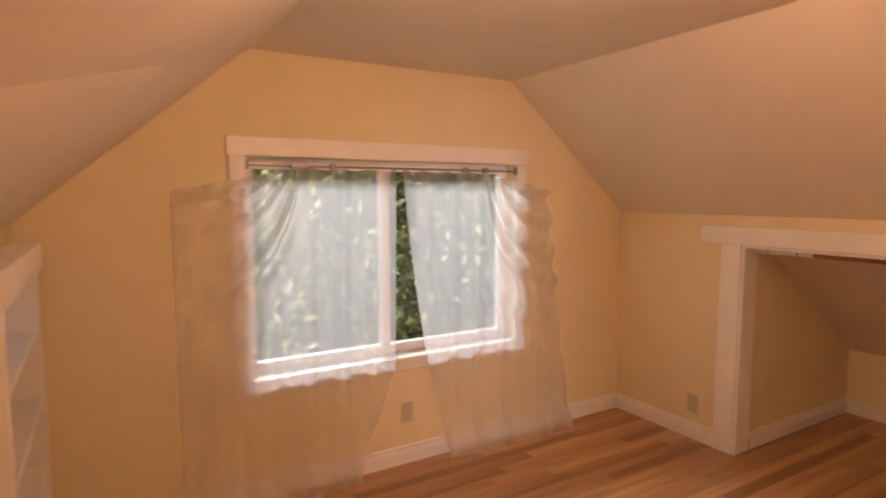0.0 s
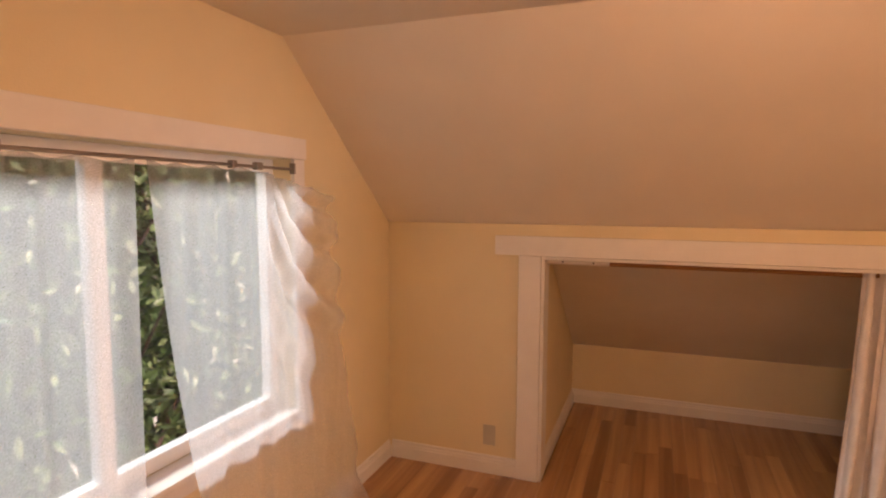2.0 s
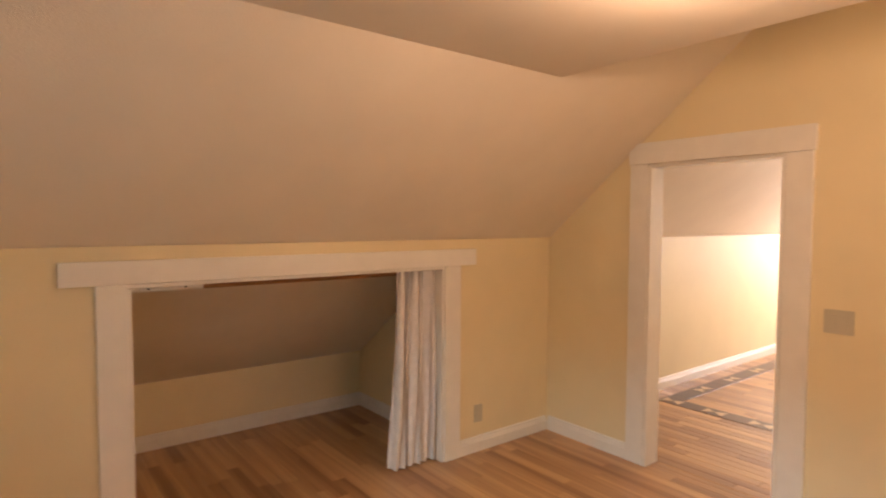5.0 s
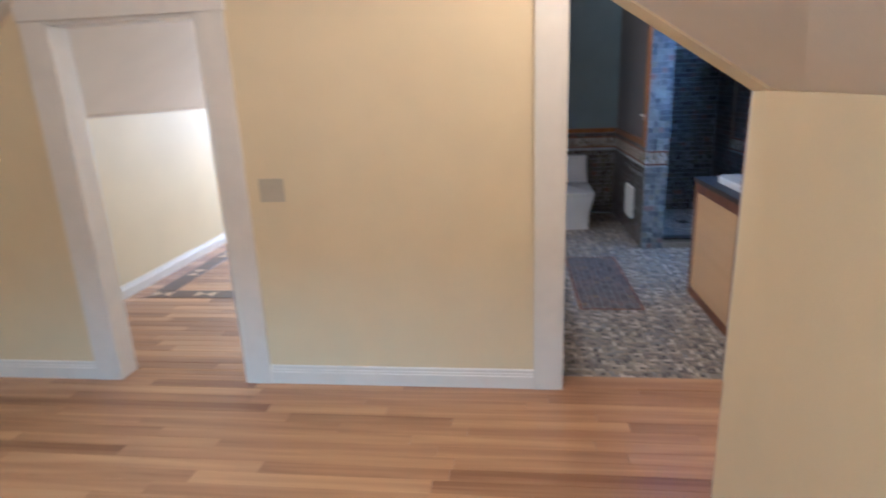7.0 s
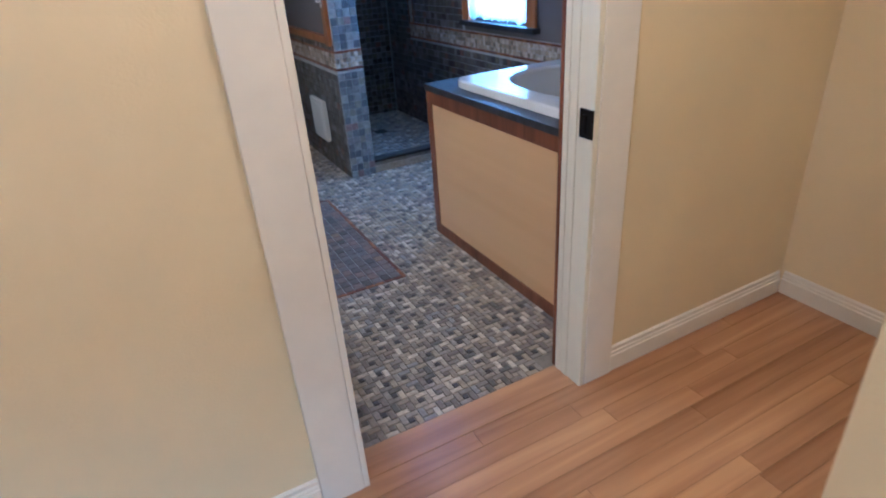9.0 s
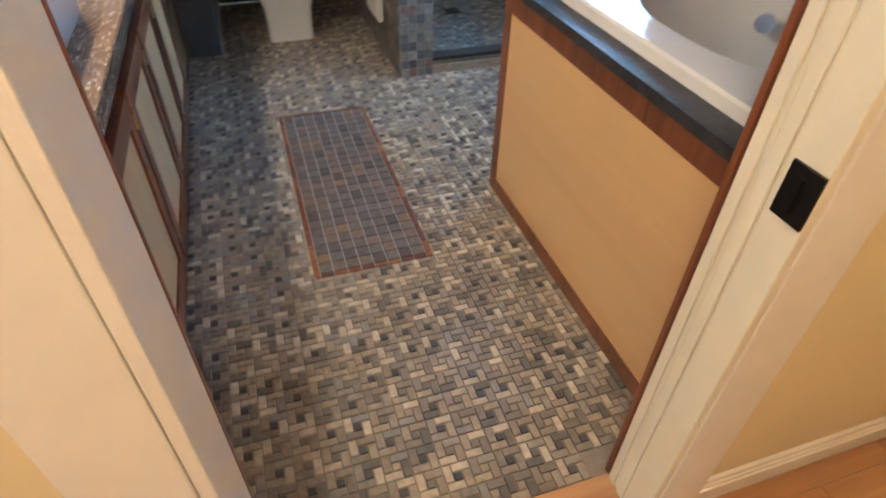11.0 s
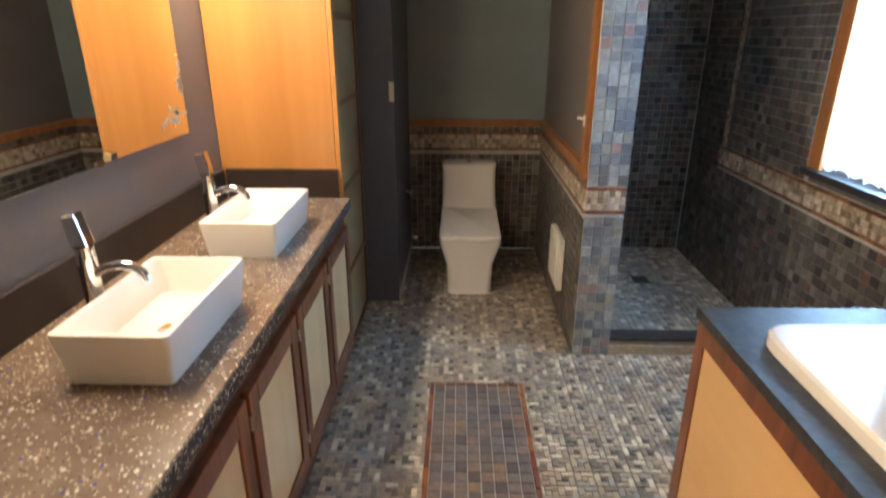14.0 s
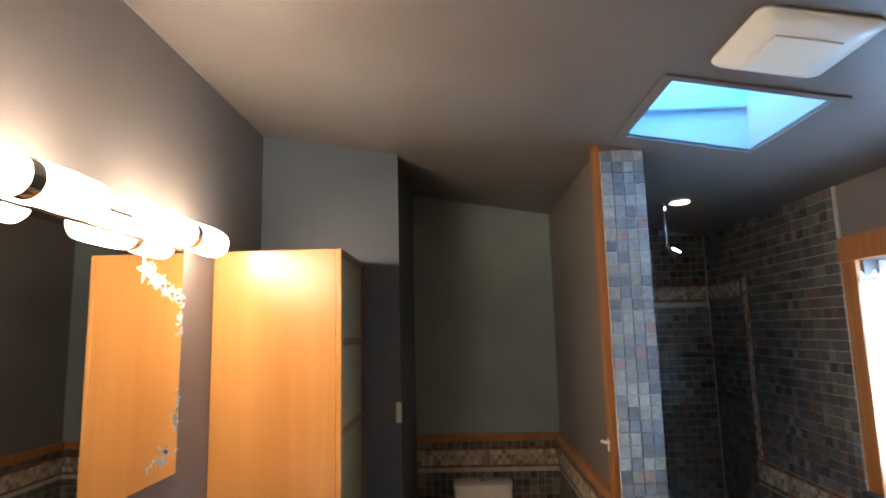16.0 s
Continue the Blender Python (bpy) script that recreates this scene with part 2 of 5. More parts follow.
FLOOR_TILE = mosaic("floor_stone_mosaic", [(0, (0.275, 0.234, 0.184)), (0.13, (0.375, 0.318, 0.239)), (0.26, (0.201, 0.174, 0.149)), (0.36, (0.315, 0.279, 0.234)), (0.50, (0.504, 0.438, 0.338)), (0.60, (0.236, 0.214, 0.184)), (0.70, (0.345, 0.289, 0.209)), (0.80, (0.584, 0.522, 0.428)), (0.88, (0.131, 0.120, 0.110)), (0.94, (0.265, 0.259, 0.249))], 0.33, 0.22)
FLOOR_DARK = mosaic("floor_dark_centres", [(0, (0.069, 0.066, 0.069)), (0.4, (0.179, 0.159, 0.138)), (0.7, (0.345, 0.290, 0.221))], 0.35, 0.22)
SLATE_TILE = mosaic("slate_wall_mosaic", [(0, (0.081, 0.074, 0.070)), (0.14, (0.114, 0.100, 0.086)), (0.28, (0.062, 0.057, 0.058)), (0.40, (0.142, 0.131, 0.121)), (0.54, (0.095, 0.091, 0.090)), (0.68, (0.123, 0.109, 0.082)), (0.78, (0.190, 0.183, 0.168)), (0.88, (0.033, 0.031, 0.033)), (0.95, (0.162, 0.087, 0.066))], 0.38, 0.3)
# Lit copy of the slate tiles: bluish daylight on the pillar put into colour.
PILLAR_LIT_TILE = mosaic("daylit_slate_mosaic", [(0, (0.17, 0.185, 0.20)), (0.14, (0.24, 0.25, 0.255)), (0.28, (0.13, 0.145, 0.17)), (0.40, (0.28, 0.29, 0.28)), (0.54, (0.19, 0.205, 0.225)), (0.68, (0.25, 0.25, 0.215)), (0.78, (0.33, 0.34, 0.34)), (0.88, (0.12, 0.13, 0.15)), (0.95, (0.28, 0.20, 0.19))], 0.38, 0.25)
INLAY_TILE = mosaic("inlay_slate_squares", [(0, (0.128, 0.110, 0.105)), (0.2, (0.166, 0.135, 0.120)), (0.4, (0.108, 0.094, 0.095)), (0.55, (0.192, 0.140, 0.115)), (0.7, (0.147, 0.135, 0.130)), (0.88, (0.217, 0.158, 0.095)), (0.94, (0.076, 0.068, 0.068))], 0.35, 0.25)
RED_TILE = mosaic("rust_border_strips", [(0, (0.17, 0.055, 0.025)), (0.3, (0.24, 0.09, 0.03)), (0.6, (0.12, 0.04, 0.022)), (0.85, (0.28, 0.12, 0.045))], 0.35, 0.3)
BAND_TILE = mosaic("tan_band_mosaic", [(0, (0.46, 0.40, 0.31)), (0.25, (0.34, 0.28, 0.20)), (0.45, (0.56, 0.50, 0.42)), (0.65, (0.22, 0.18, 0.13)), (0.8, (0.42, 0.34, 0.24))], 0.4, 0.3)
PORCELAIN = material("white_porcelain", (0.82, 0.81, 0.78), 0.12, vary=0.01, bump=0.0)
PLASTIC = material("white_plastic", (0.78, 0.76, 0.70), 0.4, vary=0.02, bump=0.02)
PLATE = material("ivory_plate_plastic", (0.55, 0.50, 0.38), 0.4, vary=0.03, bump=0.02)
CHROME = material("chrome", (0.80, 0.80, 0.82), 0.08, 1.0, vary=0.03, bump=0.0)
RODMETAL = material("brushed_nickel_rod", (0.34, 0.30, 0.27), 0.35, 0.9, vary=0.1, bump=0.02)
DARKMETAL = material("blackened_metal", (0.03, 0.028, 0.026), 0.4, 0.8, vary=0.1, bump=0.05)
DECK = material("black_slate_deck", (0.035, 0.037, 0.042), 0.42, vary=0.25, scale=25, bump=0.15, bump_scale=60)
SPLASH = material("dark_brown_backsplash", (0.030, 0.022, 0.020), 0.3, vary=0.15, scale=12, bump=0.05)
MIRROR = material("mirror_silver", (0.86, 0.87, 0.87), 0.015, 1.0, vary=0.0, bump=0.0)
ETCH = material("etched_glass_pattern", (0.55, 0.62, 0.62), 0.7, vary=0.1, scale=60, bump=0.1)
FROST = material("frosted_panel", (0.30, 0.235, 0.12), 0.35, vary=0.08, scale=6, bump=0.02)
TERRAZZO = terrazzo("terrazzo_counter")
EDGESTONE = terrazzo("terrazzo_edge", ((0.030, 0.032, 0.036), (0.065, 0.066, 0.072)), 0.16)
PANE = glass("window_glass")
SHEER = sheer("white_sheer_cloth", (0.86, 0.87, 0.90), 0.66, 0.2)
BATHSHEER = sheer("bath_window_cloth", (0.80, 0.86, 0.93), 0.16, 0.45)
CLOTH = material("white_cotton_cloth", (0.80, 0.775, 0.77), 0.9, vary=0.04, scale=20, bump=0.25, bump_scale=300)
ROD = wood("closet_rod_wood", (0.30, 0.13, 0.05), (0.42, 0.20, 0.08), "Y", 0.4)
VINYL = material("white_vinyl_frame", (0.80, 0.80, 0.78), 0.35, vary=0.02, bump=0.02)
BULB = glow("lit_opal_glass", (1.0, 0.80, 0.55), 16)
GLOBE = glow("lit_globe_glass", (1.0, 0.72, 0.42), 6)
CANLIT = glow("lit_downlight_lens", (1.0, 0.85, 0.65), 14)
# White shaft walls; the blue of the daylight is put into this colour.
SHAFT = material("blue_daylit_shaft_paint", (0.36, 0.50, 0.60), 0.6, vary=0.02, bump=0.05)
BARK = material("brown_bark", (0.09, 0.06, 0.04), 0.9, vary=0.3, scale=12, bump=0.6, bump_scale=30)
SOIL = material("garden_ground", (0.07, 0.08, 0.035), 0.95, vary=0.4, scale=0.8, bump=0.5, bump_scale=8)
LEAF = mosaic("green_leaves", [(0, (0.060, 0.120, 0.030)), (0.25, (0.108, 0.192, 0.048)), (0.5, (0.042, 0.090, 0.024)), (0.7, (0.140, 0.220, 0.066)), (0.9, (0.180, 0.250, 0.100))], 0.4, 0.3)

# ---- builders ----
def link(name, bm, mat, parent=None, label="", smooth=False):
    bmesh.ops.recalc_face_normals(bm, faces=bm.faces)
    me = bpy.data.meshes.new(name)
    bm.to_mesh(me)
    bm.free()
    me.materials.append(mat)
    if smooth:
        for p in me.polygons:
            p.use_smooth = True
        me.set_sharp_from_angle(angle=radians(35))
    ob = new(name, me)
    if parent:
        ob.parent = parent
    if label:
        tagged(ob, label)
    return ob


def part(name, bm, mat, parent, label="", smooth=False):
    return link(name, bm, mat, parent, label, smooth)


def thing(name, label, category, at=(0, 0, 0), group=""):
    return tagged(place(new(name), at), label, category, group)


def place(ob, at):
    ob.location = at
    return ob


def structure(name, bm, mat, label, category, smooth=False):
    return tagged(link(name, bm, mat, None, "", smooth), label, category, kind="structure")


def box(bm, x0, x1, y0, y1, z0, z1, bevel=0.0):
    g = bmesh.ops.create_cube(bm, size=1)["verts"]
    for v in g:
        v.co = Vector(((x0 + x1) / 2 + v.co.x * (x1 - x0), (y0 + y1) / 2 + v.co.y * (y1 - y0), (z0 + z1) / 2 + v.co.z * (z1 - z0)))
    if bevel:
        edges = {e for v in g for e in v.link_edges}
        bmesh.ops.bevel(bm, geom=list(edges), offset=bevel, segments=2, profile=0.6, affect="EDGES")
    return bm


def boxes(*list_of):
    bm = bmesh.new()
    for b in list_of:
        box(bm, *b)
    return bm


def one(x0, x1, y0, y1, z0, z1, bevel=0.003):
    return box(bmesh.new(), x0, x1, y0, y1, z0, z1, bevel)


def prism(bm, pts, axis, a, b):
    """A flat outline pushed along an axis from a to b. pts are the other two coordinates in x, y, z order."""
    def at(p, c):
        q = list(p)
        q.insert("xyz".index(axis), c)
        return bm.verts.new(q)
    lo, hi = [at(p, a) for p in pts], [at(p, b) for p in pts]
    bm.faces.new(lo)
    bm.faces.new(hi[::-1])
    for k in range(len(pts)):
        j = (k + 1) % len(pts)
        bm.faces.new((lo[k], hi[k], hi[j], lo[j]))
    return bm


def tube(bm, a, b, r, seg=16, r2=None):
    a, b = Vector(a), Vector(b)
    d = b - a
    m = Matrix.Translation((a + b) / 2) @ d.to_track_quat("Z", "Y").to_matrix().to_4x4()
    bmesh.ops.create_cone(bm, cap_ends=True, segments=seg, radius1=r, radius2=r if r2 is None else r2, depth=d.length, matrix=m)
    return bm


def sweep(bm, pts, r, seg=10):
    """A round bar along a line of points."""
    rings = []
    for k, p in enumerate(pts):
        p = Vector(p)
        d = (Vector(pts[min(k + 1, len(pts) - 1)]) - Vector(pts[max(k - 1, 0)])).normalized()
        q = d.to_track_quat("Z", "Y")
        rings.append([bm.verts.new(p + q @ Vector((r * math.cos(2 * math.pi * i / seg), r * math.sin(2 * math.pi * i / seg), 0))) for i in range(seg)])
    for k in range(len(rings) - 1):
        for i in range(seg):
            bm.faces.new((rings[k][i], rings[k][(i + 1) % seg], rings[k + 1][(i + 1) % seg], rings[k + 1][i]))
    bm.faces.new(rings[0])
    bm.faces.new(rings[-1])
    return bm


def baseboard(axis, a, b, wall, out, name="baseboard", z=0.0, mat=None):
    """A moulded skirting along x or y from a to b, on the wall plane, standing out to the side of sign out."""
    prof = [(0, 0), (0.016, 0), (0.016, 0.066), (0.012, 0.070), (0.012, 0.080), (0.008, 0.084), (0.008, 0.098), (0, 0.104)]
    pts = [(wall + out * (p + 0.001), z + q) for p, q in prof]
    bm = prism(bmesh.new(), pts, "x" if axis == "x" else "y", a, b)
    return structure(name, bm, mat or WHITE, "white painted moulded skirting board", "baseboard")


def tile_data(rects, depth, slope=0.0015):
    """Vertices and faces of many chamfered tiles in a plane: u, v and height."""
    vs, fs = [], []
    for u0, u1, v0, v1 in rects:
        k = len(vs)
        s = slope
        vs += [(u0, v0, 0), (u1, v0, 0), (u1, v1, 0), (u0, v1, 0), (u0, v0, depth - s), (u1, v0, depth - s), (u1, v1, depth - s), (u0, v1, depth - s),
               (u0 + s, v0 + s, depth), (u1 - s, v0 + s, depth), (u1 - s, v1 - s, depth), (u0 + s, v1 - s, depth)]
        for i in range(4):
            j = (i + 1) % 4
            fs += [(k + i, k + j, k + 4 + j, k + 4 + i), (k + 4 + i, k + 4 + j, k + 8 + j, k + 8 + i)]
        fs.append((k + 8, k + 9, k + 10, k + 11))
    return vs, fs


def tile_field(name, rects, m, mat, parent, label, depth=0.006, wobble=0.0006):
    """A joined field of tiles too many to pick apart, laid by the pose m (u, v, outward)."""
    vs, fs = tile_data(rects, depth)
    rng = random.Random(len(rects))
    out = []
    for k in range(0, len(vs), 12):
        lift = rng.uniform(-wobble, wobble)
        out += [m @ Vector((u, v, h + (lift if h else 0))) for u, v, h in vs[k:k + 12]]
    me = bpy.data.meshes.new(name)
    if m.determinant() < 0:
        fs = [q[::-1] for q in fs]
    me.from_pydata(out, [], fs)
    me.materials.append(mat)
    ob = new(name, me)
    ob.parent = parent
    return tagged(ob, label, kind="stuff")


def grid_rects(u0, u1, v0, v1, step, gap=0.003, skip=None, seed=1, jitter=0.0005):
    rng = random.Random(seed)
    nu, nv = max(1, round((u1 - u0) / step)), max(1, round((v1 - v0) / step))
    su, sv = (u1 - u0) / nu, (v1 - v0) / nv
    rects = []
    for i in range(nu):
        for j in range(nv):
            a, b, c, d = u0 + i * su, u0 + (i + 1) * su, v0 + j * sv, v0 + (j + 1) * sv
            if skip and skip((a + b) / 2, (c + d) / 2):
                continue
            e = [rng.uniform(-jitter, jitter) for _ in range(4)]
            rects.append((a + gap / 2 + e[0], b - gap / 2 + e[1], c + gap / 2 + e[2], d - gap / 2 + e[3]))
    return rects


def basis(origin, u, v, side=1):
    """The pose of a tiled face: its corner, its u and its v direction, and the side on which it stands out."""
    u, v = Vector(u), Vector(v)
    m = Matrix((u, v, side * u.cross(v))).transposed().to_4x4()
    return Matrix.Translation(origin) @ m


PIECES = {}


def single_tiles(name, rects, m, mat, parent, depth=0.006, slope=0.0015):
    """Tiles as objects of their own, alike ones on one mesh."""
    for u0, u1, v0, v1 in rects:
        w, h = round(u1 - u0, 3), round(v1 - v0, 3)
        key = (name, w, h, mat.name)
        if key not in PIECES:
            vs, fs = tile_data([(-w / 2, w / 2, -h / 2, h / 2)], depth, slope)
            me = bpy.data.meshes.new(name)
            me.from_pydata(vs, [], fs)
            me.materials.append(mat)
            PIECES[key] = me
        ob = new(name, PIECES[key])
        ob.parent = parent
        ob.matrix_local = m @ Matrix.Translation(((u0 + u1) / 2, (v0 + v1) / 2, 0))


# ---- the shell of the bedroom ----
# north gable y 2.995, east knee wall x 3.38, west knee wall x -0.085, south wall y -0.625 to -0.735
KN, KE, KW, KS = 2.995, 3.38, -0.085, -0.625
KB, THR = -0.735, -0.748
# the west knee wall runs slightly askew: its foot at the alcove corner
AX, AY = -0.265, 0.36
FLAT, RAISED = 2.205, 2.62
PITCH = 0.82


def east_z(x):
    return 1.40 + PITCH * (KE - x)


def west_z(x):
    return 1.385 + 0.85 * (x - KW)


XE, XW = KE - (FLAT - 1.40) / PITCH, KW + (FLAT - 1.385) / 0.85
XR = KE - (RAISED - 1.40) / PITCH
WX0, WX1, WZ0, WZ1 = 0.835, 2.435, 0.622, 1.708

bm = bmesh.new()
prism(bm, [(KW - 0.12, 0), (WX0, 0), (WX0, west_z(WX0) + 0.05), (KW, west_z(KW) + 0.06), (KW - 0.12, west_z(KW) + 0.05)], "y", KN, KN + 0.14)
prism(bm, [(WX1, 0), (KE + 0.12, 0), (KE + 0.12, east_z(KE)), (KE, east_z(KE)), (WX1, east_z(WX1))], "y", KN, KN + 0.14)
prism(bm, [(WX0, 0), (WX1, 0), (WX1, WZ0), (WX0, WZ0)], "y", KN, KN + 0.14)
prism(bm, [(WX0, WZ1), (WX1, WZ1), (WX1, east_z(WX1)), (XE, FLAT), (XE, FLAT + 0.04), (XW, FLAT + 0.04), (WX0, west_z(WX0) + 0.05)], "y", KN, KN + 0.14)
structure("wall_north", bm, CREAM, "cream painted gable wall around a wide window", "wall")

CY0, CY1, CZ = 0.345, 2.098, 1.242
structure("wall_east", boxes((KE, KE + 0.12, KB, CY0, 0, 1.415), (KE, KE + 0.12, CY1, KN, 0, 1.415), (KE, KE + 0.12, CY0, CY1, CZ, 1.415)), CREAM, "cream painted knee wall with a low closet opening", "wall")
bm = boxes((4.70, 4.82, 0.07, 2.22, 0, 0.455), (KE + 0.12, 4.70, 2.10, 2.22, 0, 0.44), (KE + 0.12, 4.70, 0.07, 0.19, 0, 0.44))
for y in (2.10, 0.07):
    prism(bm, [(KE + 0.12, 0.44), (4.70, 0.44), (KE + 0.12, 1.33)], "y", y, y + 0.12)
structure("wall_closet", bm, CREAM, "cream painted low closet walls under the roof slope", "wall")

def knee_x(y):
    return AX + (KW - AX) * (y - AY) / (KN - AY)


def hexa(bm, low, high):
    """A solid between two outlines of four corners."""
    a, b = [bm.verts.new(p) for p in low], [bm.verts.new(p) for p in high]
    bm.faces.new(a)
    bm.faces.new(b[::-1])
    for k in range(4):
        bm.faces.new((a[k], b[k], b[(k + 1) % 4], a[(k + 1) % 4]))
    return bm


def west_wall(bm, y0, y1, z0, z1):
    plan = [(knee_x(y0) - 0.12, y0), (knee_x(y0), y0), (knee_x(y1), y1), (knee_x(y1) - 0.12, y1)]
    return hexa(bm, [(x, y, z0) for x, y in plan], [(x, y, z1) for x, y in plan])


bm = west_wall(bmesh.new(), AY, 2.0, 0, 1.465)
west_wall(bm, 2.0, 2.94, 1.30, 1.40)
west_wall(bm, 2.94, KN, 0, 1.40)
structure("wall_west", bm, CREAM, "cream painted knee wall beside built-in shelves", "wall")

D1X0, D1X1, DZ = 1.80, 2.572, 1.876
BX0, BX1, BZ = -0.702, 0.155, 1.96
bm = bmesh.new()
box(bm, -1.95, BX0, KB, KS, 0, RAISED)
box(bm, BX1, D1X0, KB, KS, 0, RAISED)
box(bm, BX0, BX1, KB, KS, BZ, RAISED)
prism(bm, [(D1X0, DZ), (D1X1, DZ), (D1X1, east_z(D1X1)), (XR, RAISED), (D1X0, RAISED)], "y", KB, KS)
prism(bm, [(D1X1, 0), (KE, 0), (KE, east_z(KE)), (D1X1, east_z(D1X1))], "y", KB, KS)
structure("wall_south", bm, CREAM, "cream painted wall with two open doorways", "wall")

bm = bmesh.new()
box(bm, -1.95, -1.83, KS, AY + 0.12, 0, RAISED)
prism(bm, [(-1.83, 0), (AX - 0.12, 0), (AX - 0.001, 0), (AX - 0.001, 1.46), (XW, FLAT), (XW, RAISED), (-1.83, RAISED)], "y", AY - 0.001, AY + 0.12)
structure("wall_alcove", bm, CREAM, "cream painted dormer alcove walls", "wall")
structure("wall_step", prism(bmesh.new(), [(XW, FLAT), (XE, FLAT), (XR, RAISED), (XW, RAISED)], "y", 0.41, 0.48), CEIL, "painted step up to the raised ceiling", "wall")

structure("ceiling_flat", boxes((XW - 0.02, XE + 0.02, 0.48, KN + 0.1, FLAT, FLAT + 0.1)), CEIL, "flat warm white attic ceiling", "ceiling")
structure("ceiling_raised", boxes((-1.95, XR + 0.05, KB, 0.48, RAISED, RAISED + 0.1)), CEIL, "raised warm white ceiling over the alcove", "ceiling")
bm = bmesh.new()
prism(bm, [(4.82, 0.36), (KE + 0.02, 1.40), (KE - 0.02, east_z(KE - 0.02)), (XE, FLAT), (XE + 0.05, FLAT + 0.12), (KE + 0.05, 1.53), (4.82, 0.49)], "y", 0.48, KN + 0.1)
prism(bm, [(4.82, 0.36), (KE + 0.02, 1.40), (KE - 0.02, east_z(KE - 0.02)), (XR, RAISED), (XR + 0.05, RAISED + 0.12), (KE + 0.05, 1.53), (4.82, 0.49)], "y", -6.0, 0.48)
structure("ceiling_east_slope", bm, CEIL, "warm white sloping ceiling under the roof", "ceiling")
bm = hexa(bmesh.new(), [(AX - 0.12, AY + 0.01, 1.392), (XW, AY + 0.01, FLAT), (XW - 0.05, AY + 0.01, FLAT + 0.12), (AX - 0.12, AY + 0.01, 1.52)],
          [(KW - 0.12, KN + 0.1, west_z(KW - 0.12)), (XW, KN + 0.1, FLAT), (XW - 0.05, KN + 0.1, FLAT + 0.12), (KW - 0.12, KN + 0.1, west_z(KW - 0.12) + 0.12)])
structure("ceiling_west_slope", bm, CEIL, "warm white sloping ceiling under the roof", "ceiling")

# hall beyond the doorway
structure("wall_hall_east", boxes((3.42, 3.54, -6.0, KB, 0, 1.42)), CREAM, "pale painted hall knee wall in daylight", "wall")
structure("wall_hall_west", boxes((1.03, 1.12, -6.0, KB, 0, 2.65)), CREAM, "pale painted hall wall in daylight", "wall")
# end wall and opening are unseen, added as the hall's daylight source
structure("wall_hall_south", boxes((1.03, 1.6, -6.12, -6.0, 0, 2.65), (3.0, 3.54, -6.12, -6.0, 0, 2.65), (1.6, 3.0, -6.12, -6.0, 0, 0.9), (1.6, 3.0, -6.12, -6.0, 2.1, 2.65)), CREAM, "unseen hall end wall with an added opening for daylight", "wall")
structure("ceiling_hall", boxes((1.0, XR + 0.05, -6.12, KB, RAISED, RAISED + 0.1)), CEIL, "flat hall ceiling", "ceiling")

# ---- the shell of the bathroom ----
BE, BW, BN, BS = 0.915, -1.872, -0.735, -4.76


def bath_z(x):
    return 2.638 + 0.176 * (x - 0.19)


structure("wall_bath_east", boxes((BE, BE + 0.11, BS - 0.12, BN, 0, 2.9)), CHARCOAL, "dark charcoal painted bathroom wall", "wall")
structure("wall_bath_south", boxes((BW - 0.14, BE, BS - 0.12, BS, 0, 2.9)), ALCOVE, "grey bathroom end wall with the skylight's teal cast in its colour", "wall")
VY0, VY1, VZ0, VZ1 = -3.225, -2.52, 0.985, 1.92
structure("wall_bath_west", boxes((BW - 0.14, BW, BS, VY0, 0, 2.5), (BW - 0.14, BW, VY1, BN, 0, 2.5), (BW - 0.14, BW, VY0, VY1, 0, VZ0), (BW - 0.14, BW, VY0, VY1, VZ1, 2.5)), CHARCOAL, "charcoal painted bathroom wall around a window", "wall")
structure("wall_bath_north", boxes((BW, BX0, BN - 0.012, BN, 0, 2.9), (BX1, BE, BN - 0.012, BN, 0, 2.9), (BX0, BX1, BN - 0.012, BN, BZ, 2.9)), CHARCOAL, "charcoal painted wall inside the bathroom door", "wall")
structure("partition_toilet", boxes((0.165, BE, -3.91, -3.80, 0, 2.9), (0.165, 0.275, BS, -3.91, 0, 2.9)), SLATEBLUE, "blue-grey painted partition beside the toilet", "wall")
PX0, PX1, PY = -0.972, -0.788, -3.20
structure("partition_shower", boxes((PX0 + 0.012, PX1 - 0.012, BS, PY - 0.012, 0, 2.7)), CHARCOAL, "charcoal partition between toilet and shower", "wall")

SX0, SX1, SY0, SY1 = -1.372, -0.85, -3.075, -2.515
bm = bmesh.new()
for a, b, c, d in ((BW - 0.14, SX0, BS - 0.12, BN), (SX1, BE + 0.11, BS - 0.12, BN), (SX0, SX1, BS - 0.12, SY0), (SX0, SX1, SY1, BN)):
    prism(bm, [(a, bath_z(a)), (b, bath_z(b)), (b, bath_z(b) + 0.1), (a, bath_z(a) + 0.1)], "y", c, d)
structure("ceiling_bath", bm, CHARCOAL, "dark painted sloping bathroom ceiling", "ceiling")
# shaft closed on top, its blue daylight partly painted into the walls
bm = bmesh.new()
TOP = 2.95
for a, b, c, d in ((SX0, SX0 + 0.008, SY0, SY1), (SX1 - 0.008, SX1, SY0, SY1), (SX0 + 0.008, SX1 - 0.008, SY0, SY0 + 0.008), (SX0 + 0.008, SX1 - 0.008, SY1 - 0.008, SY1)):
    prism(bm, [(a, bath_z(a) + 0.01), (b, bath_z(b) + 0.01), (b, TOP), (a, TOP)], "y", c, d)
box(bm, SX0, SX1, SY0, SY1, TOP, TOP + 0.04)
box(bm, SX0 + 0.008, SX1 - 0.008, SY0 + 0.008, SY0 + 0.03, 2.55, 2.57)
